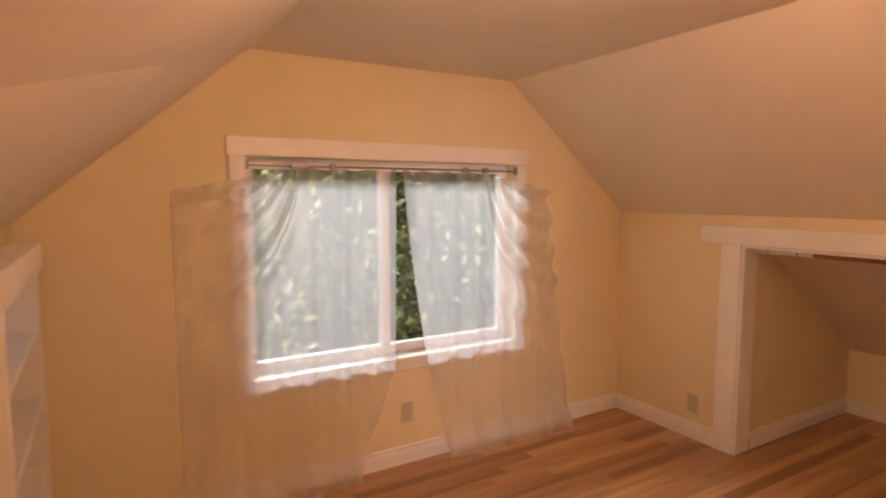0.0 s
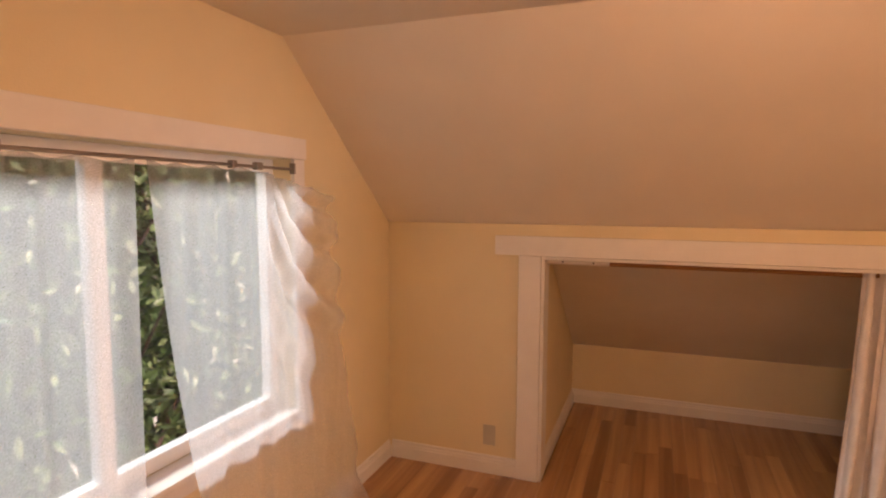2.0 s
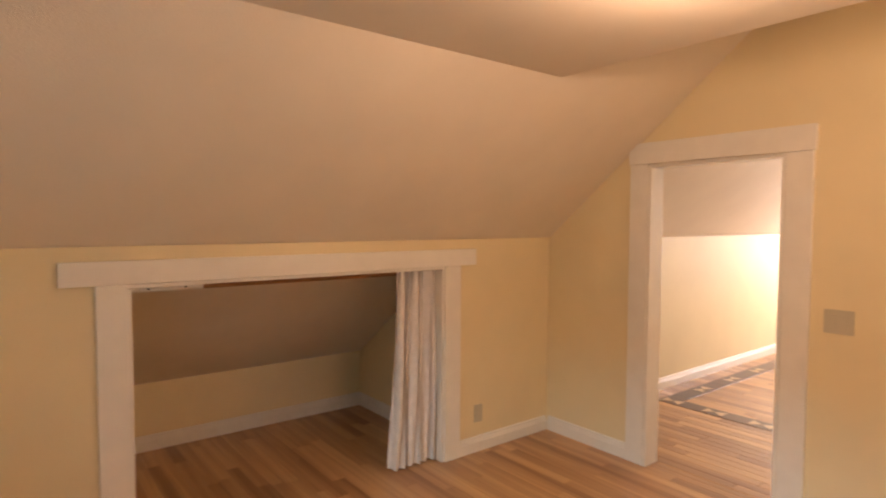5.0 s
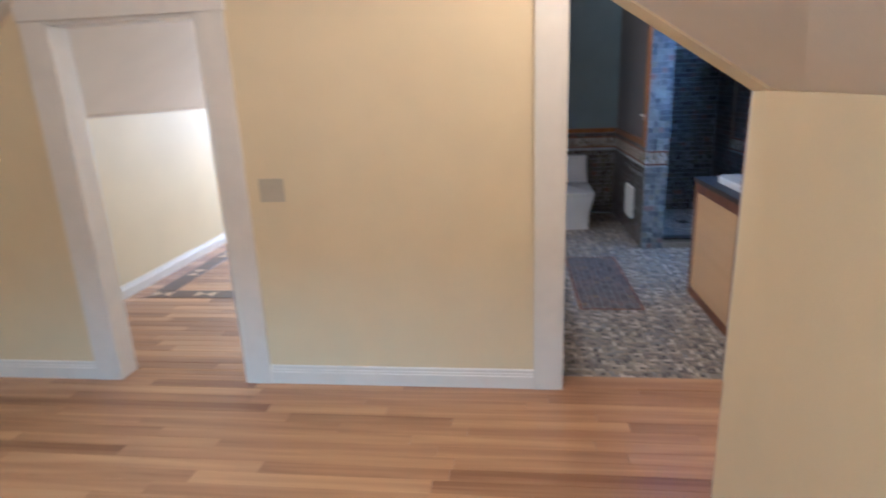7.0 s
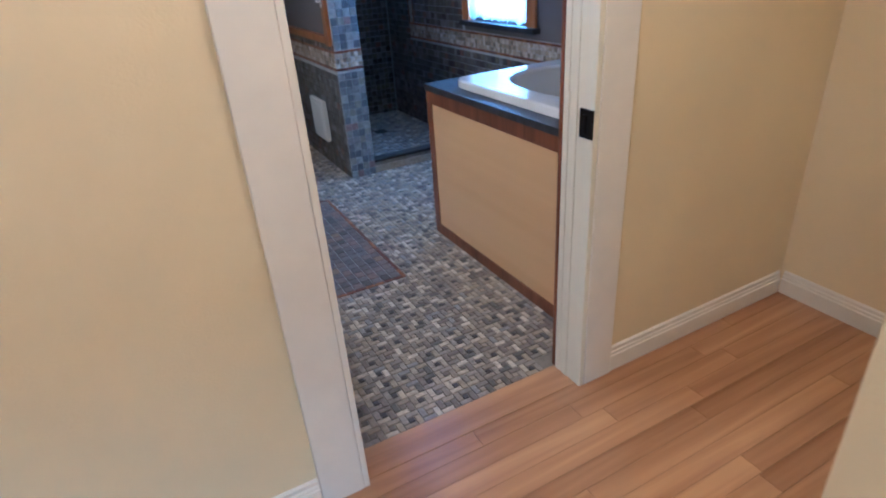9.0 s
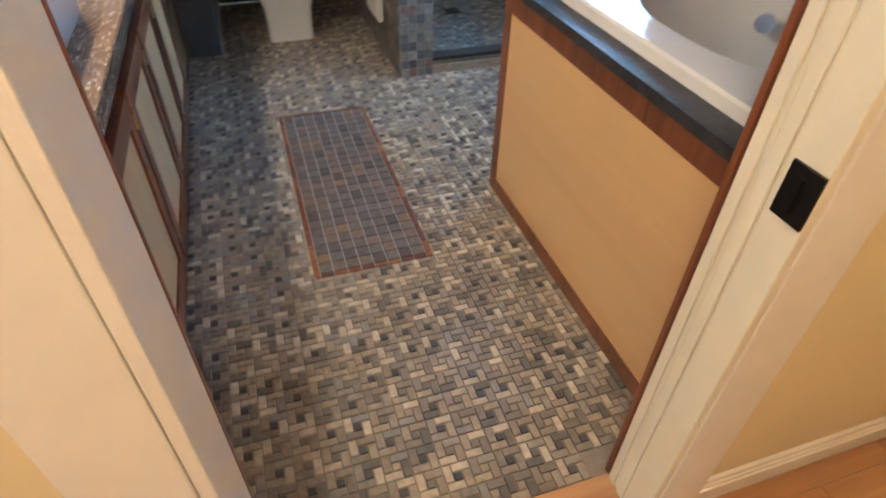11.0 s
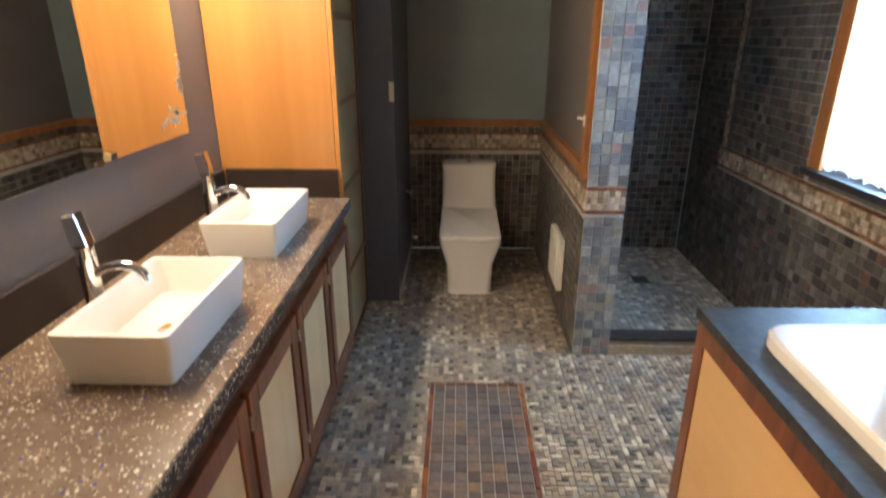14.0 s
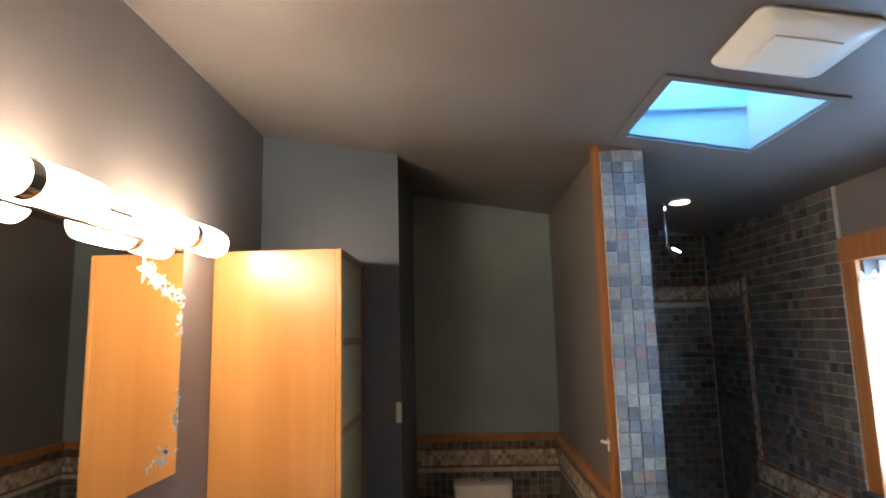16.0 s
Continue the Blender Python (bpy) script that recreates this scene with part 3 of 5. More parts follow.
shaft = structure("window_skylight", bm, SHAFT, "white skylight shaft with blue daylight put into its colour", "skylight")
bm = bmesh.new()
for a, b, c, d in ((SX0 - 0.025, SX0 + 0.010, SY0 - 0.02, SY1 + 0.02), (SX1 - 0.012, SX1 + 0.02, SY0 - 0.02, SY1 + 0.02), (SX0 + 0.012, SX1 - 0.012, SY0 - 0.02, SY0 + 0.012), (SX0 + 0.012, SX1 - 0.012, SY1 - 0.012, SY1 + 0.02)):
    prism(bm, [(a, bath_z(a) - 0.008), (b, bath_z(b) - 0.008), (b, bath_z(b) - 0.001), (a, bath_z(a) - 0.001)], "y", c, d)
part("frame", bm, CHARCOAL, shaft, "dark painted skylight edge")

# ---- trim of the bedroom ----
def casing_door(name, x0, x1, top, label):
    ob = tagged(new(name), label, "door frame", kind="structure")
    f = KS + 0.001
    part("casing", one(x0 - 0.125, x0, f, f + 0.022, 0, top), WHITE, ob)
    part("casing", one(x1, x1 + 0.125, f, f + 0.022, 0, top), WHITE, ob)
    part("head_casing", one(x0 - 0.135, x1 + 0.135, f, f + 0.026, top + 0.001, top + 0.13), WHITE, ob)
    part("jamb", one(x0 + 0.001, x0 + 0.02, KB - 0.005, f + 0.020, 0, top - 0.02), JAMB if name == "door_2" else WHITE, ob)
    part("jamb", one(x1 - 0.02, x1 - 0.001, KB - 0.005, f + 0.020, 0, top - 0.02), WHITE, ob)
    part("head_jamb", one(x0 + 0.001, x1 - 0.001, KB - 0.005, f + 0.01, top - 0.019, top - 0.001), WHITE, ob)
    return ob


door1 = casing_door("door_1", D1X0, D1X1, DZ, "open doorway with white painted casing")
part("casing", one(D1X0 - 0.11, D1X0, KB - 0.022, KB - 0.001, 0, DZ + 0.11), WHITE, door1)
part("casing", one(D1X1, D1X1 + 0.11, KB - 0.022, KB - 0.001, 0, DZ + 0.11), WHITE, door1)
door2 = casing_door("door_2", BX0, BX1, BZ, "open pocket doorway with white casing and black latch plate")
part("pocket_stop", one(BX0 + 0.0205, BX0 + 0.0245, KS - 0.075, KS - 0.050, 0.002, BZ - 0.021), JAMB, door2)
part("pocket_stop", one(BX0 + 0.0205, BX0 + 0.0245, KB - 0.002, KB + 0.022, 0.002, BZ - 0.021), JAMB, door2)
latch = part("latch_plate", one(BX0 + 0.0205, BX0 + 0.026, KS - 0.035, KS + 0.020, 0.92, 1.005, 0.001), DARKMETAL, door2, "black metal pocket door latch plate")
part("latch_lip", one(BX0 + 0.026, BX0 + 0.031, KS - 0.016, KS - 0.004, 0.935, 0.99, 0.001), DARKMETAL, latch)
part("casing", one(BX0 - 0.07, BX0 + 0.020, KB - 0.026, KB - 0.013, 0, BZ + 0.07), CHERRY, door2, "dark cherry inner casing")
part("casing", one(BX1 - 0.019, BX1 + 0.07, KB - 0.024, KB - 0.013, 0, BZ), CHERRY, door2, "dark cherry inner casing")
part("threshold", one(BX0 + 0.02, BX1 - 0.02, THR + 0.001, KS, -0.01, 0.003, 0.002), OAK, door2, "oak threshold strip")

cl = tagged(new("closet_opening"), "white painted wooden casing around the low closet opening", "closet frame", kind="structure")
f = KE - 0.001
part("casing", one(f - 0.022, f, CY1, CY1 + 0.12, 0, CZ), WHITE, cl)
part("casing", one(f - 0.022, f, CY0 - 0.125, CY0, 0, CZ), WHITE, cl)
part("head_casing", one(f - 0.026, f, CY0 - 0.25, CY1 + 0.25, CZ + 0.001, CZ + 0.104), WHITE, cl)
part("jamb", one(f - 0.01, KE + 0.125, CY1 - 0.018, CY1 - 0.001, 0, CZ - 0.02), WHITE, cl)
part("jamb", one(f - 0.01, KE + 0.125, CY0 + 0.001, CY0 + 0.018, 0, CZ - 0.02), WHITE, cl)
part("head_jamb", one(f - 0.01, KE + 0.125, CY0 + 0.001, CY1 - 0.001, CZ - 0.019, CZ - 0.001), WHITE, cl)

baseboard("x", KW, KE - 0.018, KN, -1)
baseboard("y", CY1 + 0.121, KN - 0.018, KE, -1)
baseboard("y", KS + 0.018, CY0 - 0.126, KE, -1)
baseboard("y", 0.19, 2.10, 4.70, -1)
baseboard("x", 3.52, 4.68, 2.10, -1)
baseboard("x", 3.52, 4.68, 0.19, 1)
baseboard("x", D1X1 + 0.126, KE - 0.018, KS, 1)
baseboard("x", BX1 + 0.126, D1X0 - 0.126, KS, 1)
baseboard("x", -1.81, BX0 - 0.126, KS, 1)
baseboard("y", KS + 0.018, 0.315, -1.83, 1)
baseboard("x", -1.81, AX - 0.005, AY - 0.001, -1)
baseboard("y", -5.9, KB - 0.05, 3.42, -1)

# window in the gable
win = tagged(new("window_1"), "wide white sliding window with sheer curtains", "window", kind="structure")
f = KN - 0.001
part("casing", one(WX0 - 0.075, WX0, f - 0.02, f, WZ0 - 0.075, WZ1), WHITE, win)
part("casing", one(WX1, WX1 + 0.075, f - 0.02, f, WZ0 - 0.075, WZ1), WHITE, win)
part("head_casing", one(WX0 - 0.085, WX1 + 0.085, f - 0.024, f, WZ1 + 0.001, WZ1 + 0.09), WHITE, win)
part("apron", one(WX0, WX1, f - 0.018, f, WZ0 - 0.075, WZ0 - 0.021), WHITE, win)
part("window_sill", one(WX0 + 0.001, WX1 - 0.001, f - 0.035, KN + 0.085, WZ0 - 0.02, WZ0 + 0.002), WHITE, win)
for a, b, c, d in ((WX0 + 0.001, WX0 + 0.05, WZ0 + 0.003, WZ1 - 0.001), (WX1 - 0.05, WX1 - 0.001, WZ0 + 0.003, WZ1 - 0.001), (WX0 + 0.05, WX1 - 0.05, WZ0 + 0.003, WZ0 + 0.055), (WX0 + 0.05, WX1 - 0.05, WZ1 - 0.055, WZ1 - 0.001)):
    part("window_frame", one(a, b, KN + 0.086, KN + 0.135, c, d), VINYL, win)
MX = 1.60
part("mullion", one(MX - 0.028, MX + 0.028, KN + 0.09, KN + 0.13, WZ0 + 0.056, WZ1 - 0.056), VINYL, win)
for a, b, q in ((WX0 + 0.05, MX - 0.028, 0.112), (MX + 0.028, WX1 - 0.05, 0.10)):
    pane = part("pane", one(a, b, KN + q, KN + q + 0.005, WZ0 + 0.056, WZ1 - 0.056, 0), PANE, win)
    pane.visible_shadow = False

# floors
sub = structure("floor", boxes((KW - 0.02, 4.70, THR + 0.0005, KN, -0.15, -0.012), (-1.83, KW - 0.02, THR + 0.0005, AY, -0.15, -0.012), (AX - 0.08, KW - 0.02, AY, 2.1, -0.15, -0.012)), ENDPLY, "reddish oak strip floor in long boards", "floor")
hall_floor = structure("floor_hall", boxes((1.12, 3.42, -6.0, THR, -0.15, -0.012)), ENDPLY, "oak hall floor with dark inlaid border", "floor")
bath_floor = structure("floor_bath", boxes((BW, BE, BS, THR, -0.15, -0.006)), GROUT, "small stone mosaic bathroom floor in pinwheel pattern", "floor")

# ground and trees outside
gb = bmesh.new()
bmesh.ops.create_grid(gb, x_segments=8, y_segments=8, size=400, matrix=Matrix.Translation((0, 0, -3.2)))
structure("ground", gb, SOIL, "shaded garden ground below the house", "ground")

# ---- bedroom things ----
def wavy(name, nu, nv, fn, mat, parent):
    bm = bmesh.new()
    g = [[bm.verts.new(fn(i / nu, j / nv)) for i in range(nu + 1)] for j in range(nv + 1)]
    for j in range(nv):
        for i in range(nu):
            bm.faces.new((g[j][i], g[j][i + 1], g[j + 1][i + 1], g[j + 1][i]))
    return part(name, bm, mat, parent, smooth=True)


def smooth01(x):
    x = max(0.0, min(1.0, x))
    return x * x * (3 - 2 * x)


def sheer_curtain(side):
    """A loose sheer panel clipped to the rod, its outer part hanging past the casing."""
    ob = thing("sheer_curtain", "white sheer curtain panel clipped to a rod, trailing on floor", "curtain", (0, 0, 0), "sheer curtains")
    clip = 1.06 if side < 0 else 2.19

    def fn(u, v):
        if side < 0:
            xi, xo = 1.585 - 0.02 * v - 0.20 * smooth01((v - 0.6) / 0.4), 0.50
        else:
            xi, xo = 1.625 + 0.13 * v + 0.16 * v * v, 2.66 + 0.16 * v
        x = xi + (xo - xi) * u
        out = max(0.0, u - 0.42) / 0.58
        top = 1.655 - 0.11 * out ** 1.4 - 0.010 * math.sin(u * 23) ** 2
        bottom = 0.006 + (0.02 if side < 0 else 0.03) * math.sin(u * 9) ** 2
        z = top + (bottom - top) * v
        dx, dz = (x - clip) * (-1 if side < 0 else 1), 1.70 - z
        # folds that fan out from the clip and swing towards the outer edge
        ang = math.atan2(dx, dz + 0.04)
        rad = math.hypot(dx, dz)
        swing = ang - 0.75 * rad
        near = smooth01(rad / 0.12) * (1 - 0.8 * smooth01((rad - 0.55) / 0.7))
        outer = smooth01((ang + 0.15) / 0.35)
        fan = (math.sin(swing * 21 + 0.7 * math.sin(swing * 6)) * 0.026 + math.sin(swing * 37 + 1.0) * 0.009) * near * outer
        drape = math.sin(x * 33 + 1.2 * v + 0.8 * math.sin(x * 9)) * 0.013 * (0.4 + 0.6 * v) * (1 - 0.6 * outer * (1 - v)) + math.sin(x * 71 + 3 * v) * 0.004
        y = 2.930 - 0.04 * v * v - 0.06 * smooth01((v - 0.88) / 0.12) + fan + drape
        y = 2.90 + (min(y, 2.966) - 2.90) * (0.25 + 0.75 * smooth01(u / 0.14))
        return Vector((x, y, z))

    wavy("cloth", 150, 110, fn, SHEER, ob)
    return ob


sheer_curtain(-1)
sheer_curtain(1)
rod = thing("curtain_rod", "thin dark metal curtain rod with small clips", "curtain rod")
part("bar", tube(bmesh.new(), (WX0 + 0.004, 2.978, 1.665), (WX1 - 0.004, 2.978, 1.665), 0.006), RODMETAL, rod)
for x, w in ((1.09, 0.085), (1.26, 0.025), (2.06, 0.025), (2.20, 0.035)):
    part("clip", one(x - w / 2, x + w / 2, 2.962, 2.99, 1.652, 1.682, 0.006), RODMETAL, rod)
for x in (WX0 + 0.003, WX1 - 0.013):
    part("bracket", one(x, x + 0.010, 2.965, 2.991, 1.645, 1.69, 0.003), RODMETAL, rod)

# built-in shelves in the west knee wall
sh = thing("built_in_shelves", "white painted built-in shelves set into the knee wall", "shelf")
part("back_panel", one(KW - 0.31, KW - 0.30, 2.01, 2.93, 0, 1.30, 0), WHITE, sh)
part("side_panel", one(KW - 0.30, KW + 0.10, 2.0, 2.03, 0, 1.30), WHITE, sh)
part("side_panel", one(KW - 0.30, KW + 0.10, 2.91, 2.94, 0, 1.30), WHITE, sh)
part("top_trim", one(KW + 0.001, KW + 0.115, 1.98, 2.97, 1.235, 1.335), WHITE, sh)
for z in (0.16, 0.42, 0.70, 0.97):
    part("shelf_board", one(KW - 0.30, KW + 0.092, 2.03, 2.91, z, z + 0.022), WHITE, sh)
part("base_trim", one(KW + 0.07, KW + 0.098, 2.03, 2.91, 0.0, 0.10), WHITE, sh)

# closet
cc = thing("closet_curtain", "bunched white cotton curtain hanging in the closet opening", "curtain")


def closet_cloth(u, v):
    w = 0.30 + 0.05 * v
    y = 0.352 + w * u
    z = 1.232 - 1.215 * v
    return Vector((KE + 0.055 + 0.026 * math.sin(u * 40 + 0.8 * math.sin(v * 4)) + 0.012 * math.sin(u * 17 + 3 * v), y + 0.008 * math.sin(u * 63), z))


wavy("cloth", 120, 40, closet_cloth, CLOTH, cc)
crod = thing("closet_rod", "wooden closet rod with white telescoping end", "closet rod")
part("rod", tube(bmesh.new(), (KE + 0.085, CY0 + 0.02, 1.205), (KE + 0.085, CY1 - 0.32, 1.205), 0.013), ROD, crod)
part("sleeve", tube(bmesh.new(), (KE + 0.085, CY1 - 0.34, 1.205), (KE + 0.085, CY1 - 0.02, 1.205), 0.015), WHITE, crod, "white end sleeve")
for y in (CY1 - 0.10, CY1 - 0.26):
    part("screw", tube(bmesh.new(), (KE + 0.068, y, 1.207), (KE + 0.073, y, 1.207), 0.005), DARKMETAL, crod)
part("socket", tube(bmesh.new(), (KE + 0.085, CY1 - 0.03, 1.205), (KE + 0.085, CY1 - 0.018, 1.205), 0.024), WHITE, crod)


def wall_plate(name, at, normal, w, h, label, kind="outlet"):
    """A small cover plate with its sockets or rockers; normal is an axis name with sign."""
    ob = thing(name, label, "outlet" if kind == "outlet" else "switch", at)
    def slab(u0, u1, v0, v1, d0, d1):
        s = 1 if normal[0] == "+" else -1
        if normal[1] == "x":
            return one(min(s * d0, s * d1), max(s * d0, s * d1), u0, u1, v0, v1, 0.0015)
        return one(u0, u1, min(s * d0, s * d1), max(s * d0, s * d1), v0, v1, 0.0015)
    part("plate", slab(-w / 2, w / 2, -h / 2, h / 2, 0.001, 0.007), PLATE, ob)
    if kind == "outlet":
        for v in (-0.022, 0.022):
            part("socket", slab(-0.015, 0.015, v - 0.014, v + 0.014, 0.0072, 0.010), PLATE, ob)
    else:
        n = max(1, round(w / 0.055))
        for k in range(n):
            u = (k - (n - 1) / 2) * 0.046
            part("rocker", slab(u - 0.014, u + 0.014, -0.03, 0.03, 0.0072, 0.012), PLATE, ob)
    return ob


wall_plate("outlet", (KE, 2.375, 0.22), "-x", 0.07, 0.115, "ivory wall outlet on the knee wall")
wall_plate("outlet", (KE, 0.052, 0.253), "-x", 0.07, 0.115, "ivory wall outlet on the knee wall")
wall_plate("outlet", (1.683, KN, 0.296), "-y", 0.07, 0.115, "ivory wall outlet below the window")
wall_plate("light_switch", (1.552, KS, 1.05), "+y", 0.125, 0.115, "ivory double light switch beside the doorway", "switch")
wall_plate("smoke_alarm_plate", (1.345, KS, 2.06), "+y", 0.085, 0.115, "small ivory wall device high above the switch", "switch")

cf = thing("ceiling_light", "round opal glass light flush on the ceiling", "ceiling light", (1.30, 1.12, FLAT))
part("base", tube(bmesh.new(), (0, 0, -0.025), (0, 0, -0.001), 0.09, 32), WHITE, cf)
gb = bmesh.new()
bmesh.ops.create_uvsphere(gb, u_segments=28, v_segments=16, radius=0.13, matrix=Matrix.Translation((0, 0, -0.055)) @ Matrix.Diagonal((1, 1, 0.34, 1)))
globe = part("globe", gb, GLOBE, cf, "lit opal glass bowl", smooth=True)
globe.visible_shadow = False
cf2 = thing("ceiling_light", "small opal glass light flush on the alcove ceiling", "ceiling light", (-0.05, -0.06, RAISED))
part("base", tube(bmesh.new(), (0, 0, -0.025), (0, 0, -0.001), 0.08, 32), WHITE, cf2)
gb = bmesh.new()
bmesh.ops.create_uvsphere(gb, u_segments=28, v_segments=16, radius=0.11, matrix=Matrix.Translation((0, 0, -0.08)) @ Matrix.Diagonal((1, 1, 0.5, 1)))
globe = part("globe", gb, GLOBE, cf2, "lit opal glass bowl", smooth=True)
globe.visible_shadow = False

# ---- bathroom: vanity ----
CT = 0.825
van = thing("vanity_cabinet", "long dark cherry vanity with pale maple door panels", "vanity")
part("body", one(0.375, BE - 0.003, -3.205, -1.242, 0.002, CT - 0.047, 0.002), ENDPLY, van, "brown plywood carcass")
part("face_frame", boxes((0.355, 0.375, -3.205, -1.24, 0.695, CT - 0.046), (0.355, 0.375, -3.205, -1.24, 0.002, 0.10), (0.355, 0.375, -1.355, -1.24, 0.10, 0.695), (0.355, 0.375, -3.205, -3.165, 0.10, 0.695), (0.355, 0.375, -1.83, -1.785, 0.10, 0.695), (0.355, 0.375, -2.29, -2.245, 0.10, 0.695), (0.355, 0.375, -2.75, -2.705, 0.10, 0.695)), CHERRY, van)
for k, y in enumerate((-1.352, -1.812, -2.272, -2.732)):
    w = 0.44
    fx0, fx1 = 0.330, 0.3535
    door = part("door", one(fx0 + 0.008, fx1 - 0.004, y - w + 0.060, y - 0.060, 0.168, 0.634, 0), MAPLE, van, "pale maple door panel in a cherry frame")
    part("stile", one(fx0, fx1, y - 0.062, y, 0.105, 0.700), CHERRY, door, "dark cherry stile")
    part("stile", one(fx0, fx1, y - w, y - w + 0.062, 0.105, 0.700), CHERRY, door, "dark cherry stile")
    part("rail", one(fx0, fx1, y - w + 0.0625, y - 0.0625, 0.105, 0.170), CHERRY, door, "dark cherry rail")
    part("rail", one(fx0, fx1, y - w + 0.0625, y - 0.0625, 0.632, 0.700), CHERRY, door, "dark cherry rail")
    for z in (0.20, 0.615):
        bm = one(0.332, 0.3545, y + 0.0005, y + 0.010, z - 0.022, z + 0.022, 0.002)
        tube(bm, (0.330, y + 0.004, z - 0.024), (0.330, y + 0.004, z + 0.024), 0.005, 10)
        part("hinge", bm, CHROME, door, "chrome hinge")

ct = thing("vanity_counter", "speckled grey-brown terrazzo counter on the vanity", "counter")
bm = bmesh.new()
box(bm, 0.318, BE - 0.002, -3.209, BN - 0.016, CT - 0.045, CT, 0.006)
part("slab", bm, TERRAZZO, ct)
part("front_edge", one(0.3135, 0.3185, -3.209, BN - 0.016, CT - 0.046, CT - 0.0015, 0.002), EDGESTONE, ct, "dark speckled polished front edge")
part("backsplash", one(BE - 0.022, BE - 0.002, -3.190, BN - 0.016, CT + 0.001, CT + 0.137), SPLASH, ct, "dark brown upstand")
part("side_splash", one(0.365, BE - 0.024, -3.209, -3.192, CT + 0.001, CT + 0.137), SPLASH, ct, "dark brown upstand")


def vessel_sink(at):
    ob = thing("vessel_sink", "white rectangular porcelain vessel sink on the counter", "sink", at, "vessel sinks")
    bm = bmesh.new()
    def ring(w, l, z, r, n=5):
        vs = []
        for cx, cy, a0 in ((1, 1, 0), (-1, 1, 90), (-1, -1, 180), (1, -1, 270)):
            for k in range(n):
                a = radians(a0 + 90 * k / (n - 1))
                vs.append(bm.verts.new((cx * (w / 2 - r) + r * math.cos(a), cy * (l / 2 - r) + r * math.sin(a), z)))
        return vs
    rings = [ring(0.235, 0.425, 0.0, 0.012), ring(0.238, 0.428, 0.006, 0.014), ring(0.264, 0.462, 0.122, 0.014), ring(0.262, 0.460, 0.129, 0.013), ring(0.254, 0.452, 0.131, 0.012),
             ring(0.238, 0.436, 0.131, 0.012), ring(0.230, 0.428, 0.126, 0.014), ring(0.200, 0.39, 0.035, 0.03), ring(0.165, 0.35, 0.022, 0.03), ring(0.05, 0.06, 0.018, 0.02)]
    for a, b in zip(rings, rings[1:]):
        for k in range(len(a)):
            j = (k + 1) % len(a)
            bm.faces.new((a[k], a[j], b[j], b[k]))
    bm.faces.new(rings[0])
    bm.faces.new(rings[-1])
    part("bowl", bm, PORCELAIN, ob, smooth=True)
    part("drain", tube(tube(bmesh.new(), (0, 0, 0.0185), (0, 0, 0.024), 0.024, 24), (0, 0, 0.024), (0, 0, 0.030), 0.017, 24), CHROME, ob, "chrome drain")
    return ob


def tap(at):
    ob = thing("vessel_tap", "tall chrome single-lever tap behind the sink", "tap", at, "vessel taps")
    part("body", tube(tube(bmesh.new(), (0, 0, 0.0), (0, 0, 0.008), 0.030, 24), (0, 0, 0.008), (0, 0, 0.215), 0.023, 24), CHROME, ob, smooth=True)
    part("spout", sweep(bmesh.new(), [(-0.01, 0, 0.165), (-0.05, 0, 0.185), (-0.085, 0, 0.192), (-0.115, 0, 0.186), (-0.134, 0, 0.168), (-0.14, 0, 0.148)], 0.0125, 14), CHROME, ob, smooth=True)
    part("cap", tube(bmesh.new(), (0, 0, 0.217), (0, 0, 0.240), 0.0225, 24), CHROME, ob, smooth=True)
    g = prism(bmesh.new(), [(-0.021, 0.2405), (0.021, 0.2405), (0.030, 0.318), (-0.004, 0.326)], "y", -0.018, 0.018)
    bmesh.ops.bevel(g, geom=list(g.edges), offset=0.004, segments=2, profile=0.6, affect="EDGES")
    part("lever", g, CHROME, ob)
    return ob


vessel_sink((0.545, -1.875, CT + 0.001))
vessel_sink((0.55, -2.64, CT + 0.001))
tap((0.720, -1.89, CT + 0.001))
tap((0.728, -2.64, CT + 0.001))

mir = thing("wall_mirror", "wide frameless mirror with etched pattern near its edge", "mirror")
part("mirror_glass", one(BE - 0.008, BE - 0.002, -2.93, -1.05, 1.172, 2.0, 0.0015), MIRROR, mir)
rng = random.Random(5)
bm = bmesh.new()


def etched_leaf(y, z, a, s):
    d, e = Vector((0, math.cos(a), math.sin(a))), Vector((0, -math.sin(a), math.cos(a)))
    c = Vector((BE - 0.0088, y, z))
    bm.faces.new([bm.verts.new(c + d * s * p + e * s * q) for p, q in ((0, 0), (0.35, 0.2), (1, 0), (0.35, -0.2))])


for k in range(5):
    etched_leaf(-2.66, 1.90, k * 2 * math.pi / 5, 0.055)
for n in range(150):
    k = n % 60
    f = rng.random()
    if k < 24:
        y, z = -2.68 - 0.24 * f, 1.89 - 0.08 * f + rng.uniform(-0.02, 0.02)
    elif k < 36:
        y, z = -2.915 + rng.uniform(-0.012, 0.012), 1.84 - 0.16 * f
    elif k < 46:
        y, z = -2.915 + rng.uniform(-0.012, 0.012), 1.33 + 0.15 * f
    else:
        y, z = -2.92 + 0.22 * f, 1.262 - 0.03 * f + rng.uniform(-0.02, 0.03)
    etched_leaf(y, z, rng.uniform(0, 6.28), rng.uniform(0.016, 0.040))
tagged(part("etching", bm, ETCH, mir, "etched leaf pattern"), kind="stuff")
part("clip", one(BE - 0.013, BE - 0.0085, -2.33, -2.29, 1.168, 1.184, 0.001), CHROME, mir, "chrome mirror clip")

